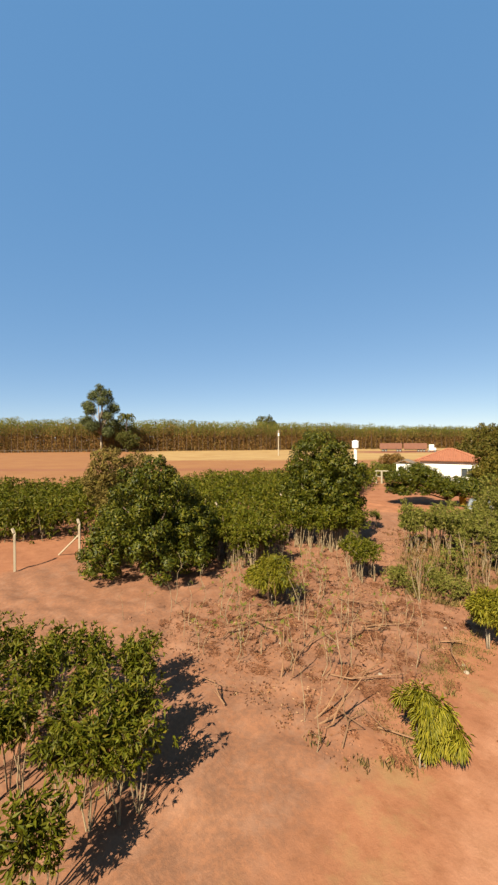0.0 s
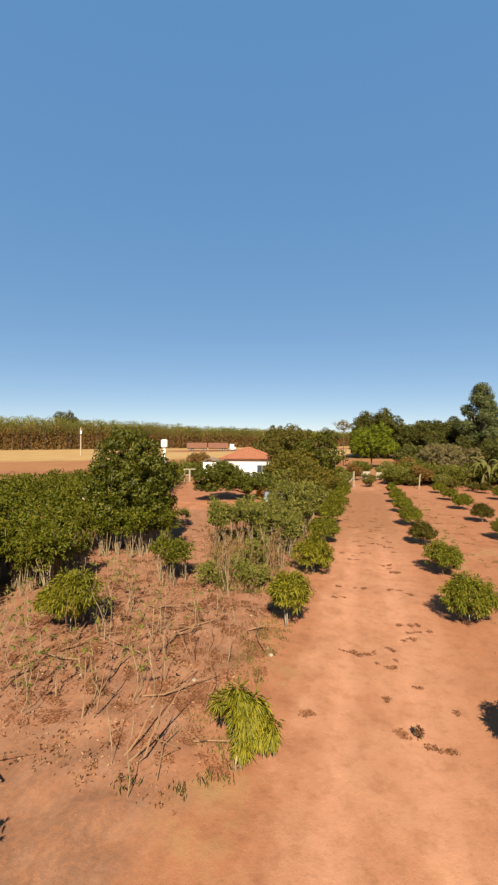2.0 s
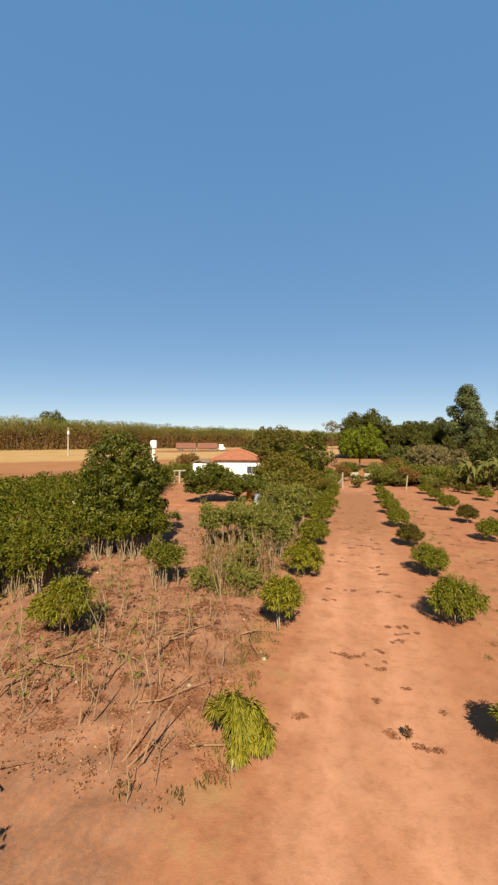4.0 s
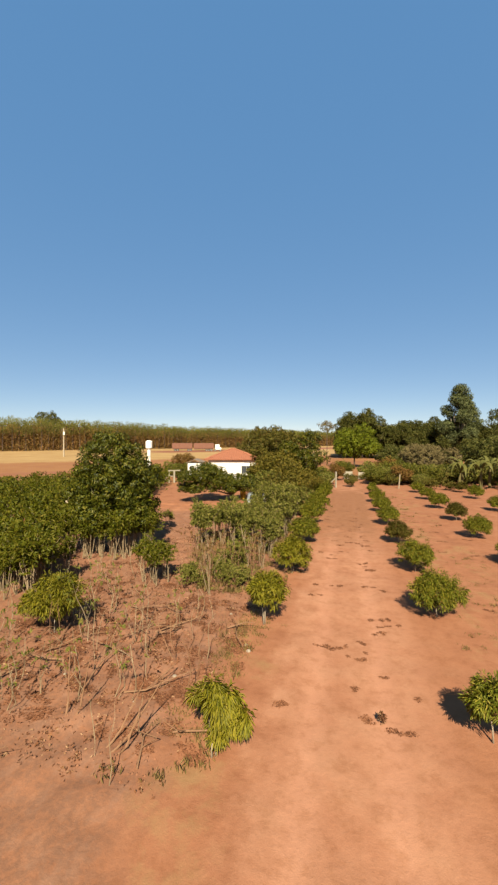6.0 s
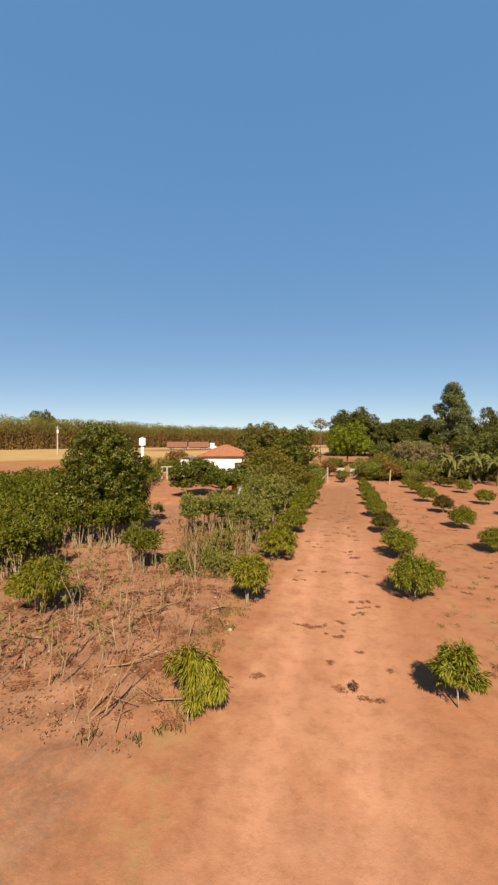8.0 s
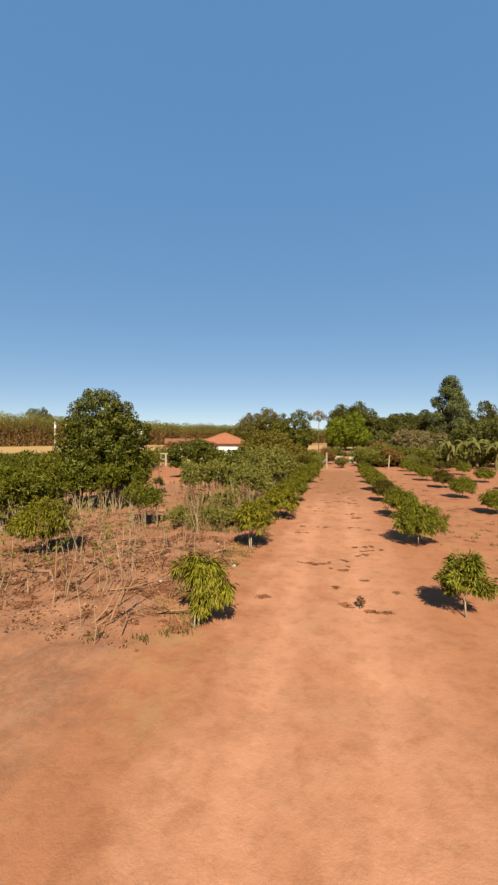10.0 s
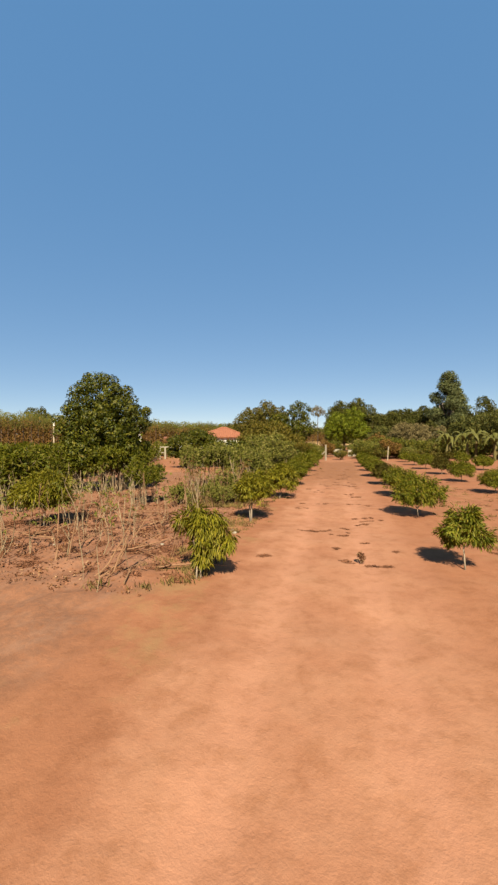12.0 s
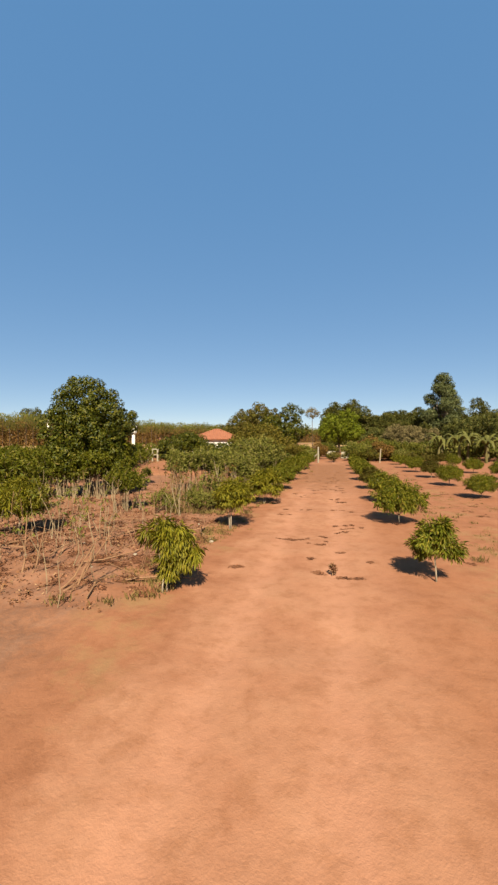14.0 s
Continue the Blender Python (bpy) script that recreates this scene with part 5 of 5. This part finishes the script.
def build_dark_patches():
    """Flat dark scraps in the lane, between the rows, and as stand-in shadows on the plot."""
    rng = np.random.default_rng(195)
    cx, cy = [], []
    for k in range(90):
        px = rng.choice([rng.uniform(-1.7, 1.7), rng.uniform(-0.3, 1.2), rng.uniform(3.6, 7.2)])
        py = rng.uniform(8, 36)
        for _ in range(int(rng.integers(1, 4))):
            wide, deep = rng.uniform(0.03, 0.11), rng.uniform(0.03, 0.08)
            m = int(9000 * wide * deep) + 6
            a = rng.uniform(0, 6.28, m)
            r = np.sqrt(rng.random(m))
            cx.append(px + np.cos(a) * r * wide * 1.3)
            cy.append(py + np.sin(a) * r * deep * 1.3)
            px += rng.uniform(-0.35, 0.35)
            py += rng.uniform(-0.15, 0.15)
    # dark patches imitating the shadows of leafy cane tips on the plot
    for k in range(250):
        px, py = rng.uniform(-11, -2.6), rng.uniform(6.8, 17)
        for _ in range(int(rng.integers(1, 4))):
            wide, deep = rng.uniform(0.06, 0.2), rng.uniform(0.06, 0.16)
            m = int(5000 * wide * deep) + 6
            a = rng.uniform(0, 6.28, m)
            r = np.sqrt(rng.random(m))
            cx.append(px + np.cos(a) * r * wide * 1.3)
            cy.append(py + np.sin(a) * r * deep * 1.3)
            px += rng.uniform(-0.35, 0.35)
            py += rng.uniform(-0.3, 0.3)
    x, y = np.concatenate(cx), np.concatenate(cy)
    n = len(x)
    z = np.array([land_height(a, b) for a, b in zip(x, y)]) - 0.03 * np.exp(-((np.abs(x + 0.1) - 0.75) / 0.22) ** 2)
    way = rng.normal(size=(n, 3)) * (1, 1, 0.08)
    long = rng.uniform(0.03, 0.07, n)
    v, f = leaf_arrays(np.stack([x, y, z + 0.010], 1), way, long, long * 0.6, rng, 0.03, np.tile((0.0, 0.0, 3.0), (n, 1)))
    ob = new("dark_patches", tri_mesh("dark_patches", v, f, M_DARK_SCRAPS))
    tagged(ob, "flat dark scraps on the earth, standing in for shadows on the plot", "litter", kind="stuff")


build_dark_patches()


def build_grass():
    """Dry grass: loose tufts among the dry cassava and at the rows' feet."""
    rng = np.random.default_rng(200)
    spots = []
    for k in range(900):
        x, y = rng.uniform(-9.5, -3.6), rng.uniform(14.6, 24)
        if x > -0.42 * y and x > -7.3 - (y - 15) * 0.17:
            spots.append((x, y, rng.uniform(0.08, 0.32)))
    for k in range(160):
        spots.append((rng.normal(-3.0, 0.45), rng.uniform(6, 46), rng.uniform(0.08, 0.25)))
        spots.append((rng.normal(4.3, 0.7), rng.uniform(9, 46), rng.uniform(0.05, 0.18)))
    for k in range(260):
        spots.append((rng.uniform(4.0, 7.6), rng.uniform(11, 24), rng.uniform(0.03, 0.08)))
        spots.append((rng.normal(-3.3, 0.35), rng.uniform(7.5, 13), rng.uniform(0.04, 0.12)))
    base, way, long = [], [], []
    for x, y, h in spots:
        m = 24
        r = 0.12 + 0.25 * h
        base.append(np.stack([x + rng.normal(size=m) * r * 0.5, y + rng.normal(size=m) * r * 0.5, np.full(m, -0.02)], 1))
        way.append(np.stack([rng.normal(size=m) * 0.4, rng.normal(size=m) * 0.4, np.ones(m)], 1))
        long.append(h * rng.uniform(0.5, 1.1, m))
    base, way, long = np.concatenate(base), np.concatenate(way), np.concatenate(long)
    v, f = leaf_arrays(base, way, long, 0.006 + 0.022 * long, rng)
    ob = new("dry_grass", tri_mesh("dry_grass", v, f, M_STRAW))
    tagged(ob, "dry yellow grass tufts on the red earth", "grass", kind="stuff")


build_grass()


def build_clods():
    """Clods of turned earth over the tilled plot."""
    rng = np.random.default_rng(205)
    n = 7600
    x, y = rng.uniform(-12, -3.2, n), rng.uniform(6.2, 26, n)
    r = 0.012 + 0.045 * rng.random(n) ** 2.5
    z = np.array([land_height(a, b) for a, b in zip(x, y)])
    octa = np.array([(1, 0, 0), (0, 1, 0), (-1, 0, 0), (0, -1, 0), (0, 0, 0.75), (0, 0, -0.5)])
    tri = np.array([(0, 1, 4), (1, 2, 4), (2, 3, 4), (3, 0, 4), (1, 0, 5), (2, 1, 5), (3, 2, 5), (0, 3, 5)])
    jit = 1 + 0.5 * (rng.random((n, 6, 3)) - 0.5)
    a = rng.uniform(0, 6.28, n)
    o = octa[None] * jit * r[:, None, None]
    ox = o[..., 0] * np.cos(a)[:, None] - o[..., 1] * np.sin(a)[:, None]
    oy = o[..., 0] * np.sin(a)[:, None] + o[..., 1] * np.cos(a)[:, None]
    v = np.stack([ox + x[:, None], oy + y[:, None], o[..., 2] + z[:, None] - 0.2 * r[:, None]], -1).reshape(-1, 3)
    f = (np.arange(n)[:, None, None] * 6 + tri[None]).reshape(-1, 3)
    ob = new("earth_clods", tri_mesh("earth_clods", v, f, M_GROUND))
    tagged(ob, "clods of turned red earth on the tilled plot", "clods", kind="stuff")


build_clods()


def build_small_things():
    rng = np.random.default_rng(210)
    # pale stones
    spots = [(-2.85, 10.8, 0.10), (-3.0, 11.1, 0.07), (-4.4, 9.2, 0.08), (-4.1, 9.5, 0.06), (-5.3, 10.6, 0.05), (-4.9, 8.1, 0.05), (-6.4, 9.9, 0.06), (-5.9, 12.2, 0.07), (-7.2, 8.6, 0.05), (-4.0, 12.9, 0.07)]
    for x, y, r in spots:
        st = thing("stone", "pale stone lying on the earth", "stone", (x, y, 0), rng.uniform(0, 360), "pale stones")
        bm = bmesh.new()
        r *= 0.7
        bmesh.ops.create_icosphere(bm, subdivisions=2, radius=r)
        for v in bm.verts:
            v.co *= 1 + 0.35 * noise.noise(v.co * 9 / (r * 10) + Vector((x, y, 0)))
            v.co.z = v.co.z * 0.55 + r * 0.3
        part("body", bm, M_STONE, st, smooth=True)
    # fallen branches
    for k in range(26):
        x, y = rng.uniform(-9.5, -3.6), rng.uniform(5, 13)
        a = rng.uniform(0, 6.28)
        L = rng.uniform(0.7, 1.9)
        fb = thing("fallen_branch", "dry bent branch lying on the tilled earth", "branch", (x, y, 0.03), 0, "fallen branches")
        pts = [(math.cos(a) * L * s + rng.normal() * 0.06, math.sin(a) * L * s + rng.normal() * 0.06, 0.03 + 0.28 * s * s * rng.random() + 0.06 * math.sin(3 * s)) for s in (0, 0.3, 0.65, 1)]
        bm = rod_bm(pts, [0.022, 0.02, 0.015, 0.007], 5)
        q = Vector(pts[1])
        rod_bm([q, q + Vector((rng.normal() * 0.3, rng.normal() * 0.3, 0.22)), q + Vector((rng.normal() * 0.5, rng.normal() * 0.5, 0.3))], [0.013, 0.009, 0.004], 4, bm)
        part("stick", bm, M_DEAD, fb)
    # bent dead canes leaning over the plot's near edge
    for base, tip in (((-4.63, 6.6), (-3.75, 7.3, 1.25)), ((-4.75, 6.75), (-4.3, 7.5, 0.95)), ((-4.5, 6.7), (-4.05, 7.0, 0.9)), ((-5.9, 7.3), (-5.7, 7.6, 1.2)), ((-6.05, 7.2), (-6.3, 7.7, 1.35))):
        cn = thing("leaning_cane", "long bent dead cassava cane leaning over the earth", "branch", (base[0], base[1], 0), 0, "leaning canes")
        e = Vector((tip[0] - base[0], tip[1] - base[1], tip[2]))
        sag = Vector((e.y, -e.x, 0)) * rng.uniform(-0.16, 0.16) - Vector((0, 0, 0.16 * e.z))
        pts = [e * u + sag * math.sin(math.pi * u) * (1.4 if u < 0.5 else 0.8) - Vector((0, 0, 0.03 * (1 - u))) for u in (0, 0.2, 0.42, 0.62, 0.8, 1)]
        bm = rod_bm(pts, [0.026, 0.022, 0.019, 0.016, 0.012, 0.006], 6)
        q = pts[3]
        rod_bm([q, q + Vector((0.1, 0.06, 0.16)), q + Vector((0.14, 0.1, 0.36))], [0.012, 0.009, 0.004], 5, bm)
        part("stick", bm, M_DEAD, cn)
    # a drum shape added for an unidentified yellow spot beside the shade tree
    dr = thing("drum", "yellow drum shape under the shade tree, for an unidentified yellow spot", "drum", (-10.2, 37.6, 0))
    bm = rod_bm([(0, 0, 0), (0, 0, 0.04), (0, 0, 0.5), (0, 0, 0.54), (0, 0, 0.86), (0, 0, 0.9)], [0.26, 0.29, 0.29, 0.3, 0.29, 0.26], 14)
    part("body", bm, M_YELLOW, dr)
    part("lid", rod_bm([(0, 0, 0.9), (0, 0, 0.94)], [0.2, 0.2], 12), M_YELLOW, dr)
    # a small dead weed standing on the lane
    wd = thing("dead_weed", "small dark dead weed standing on the lane", "weed", (0.62, 8.85, 0))
    wd.scale = (0.75, 0.75, 0.75)
    part("stem", rod_bm([(0, 0, -0.03), (0.01, 0.01, 0.2)], [0.02, 0.01], 5), M_DEAD, wd)
    part("leaves", crown_mesh("leaves", 215, [(0, 0, 0.15, 0.08, 0.08, 0.12)], 14, 10, 0.09, 0.04, M_LITTER, 0.05, 0.1, 0.01), None, wd)


build_small_things()
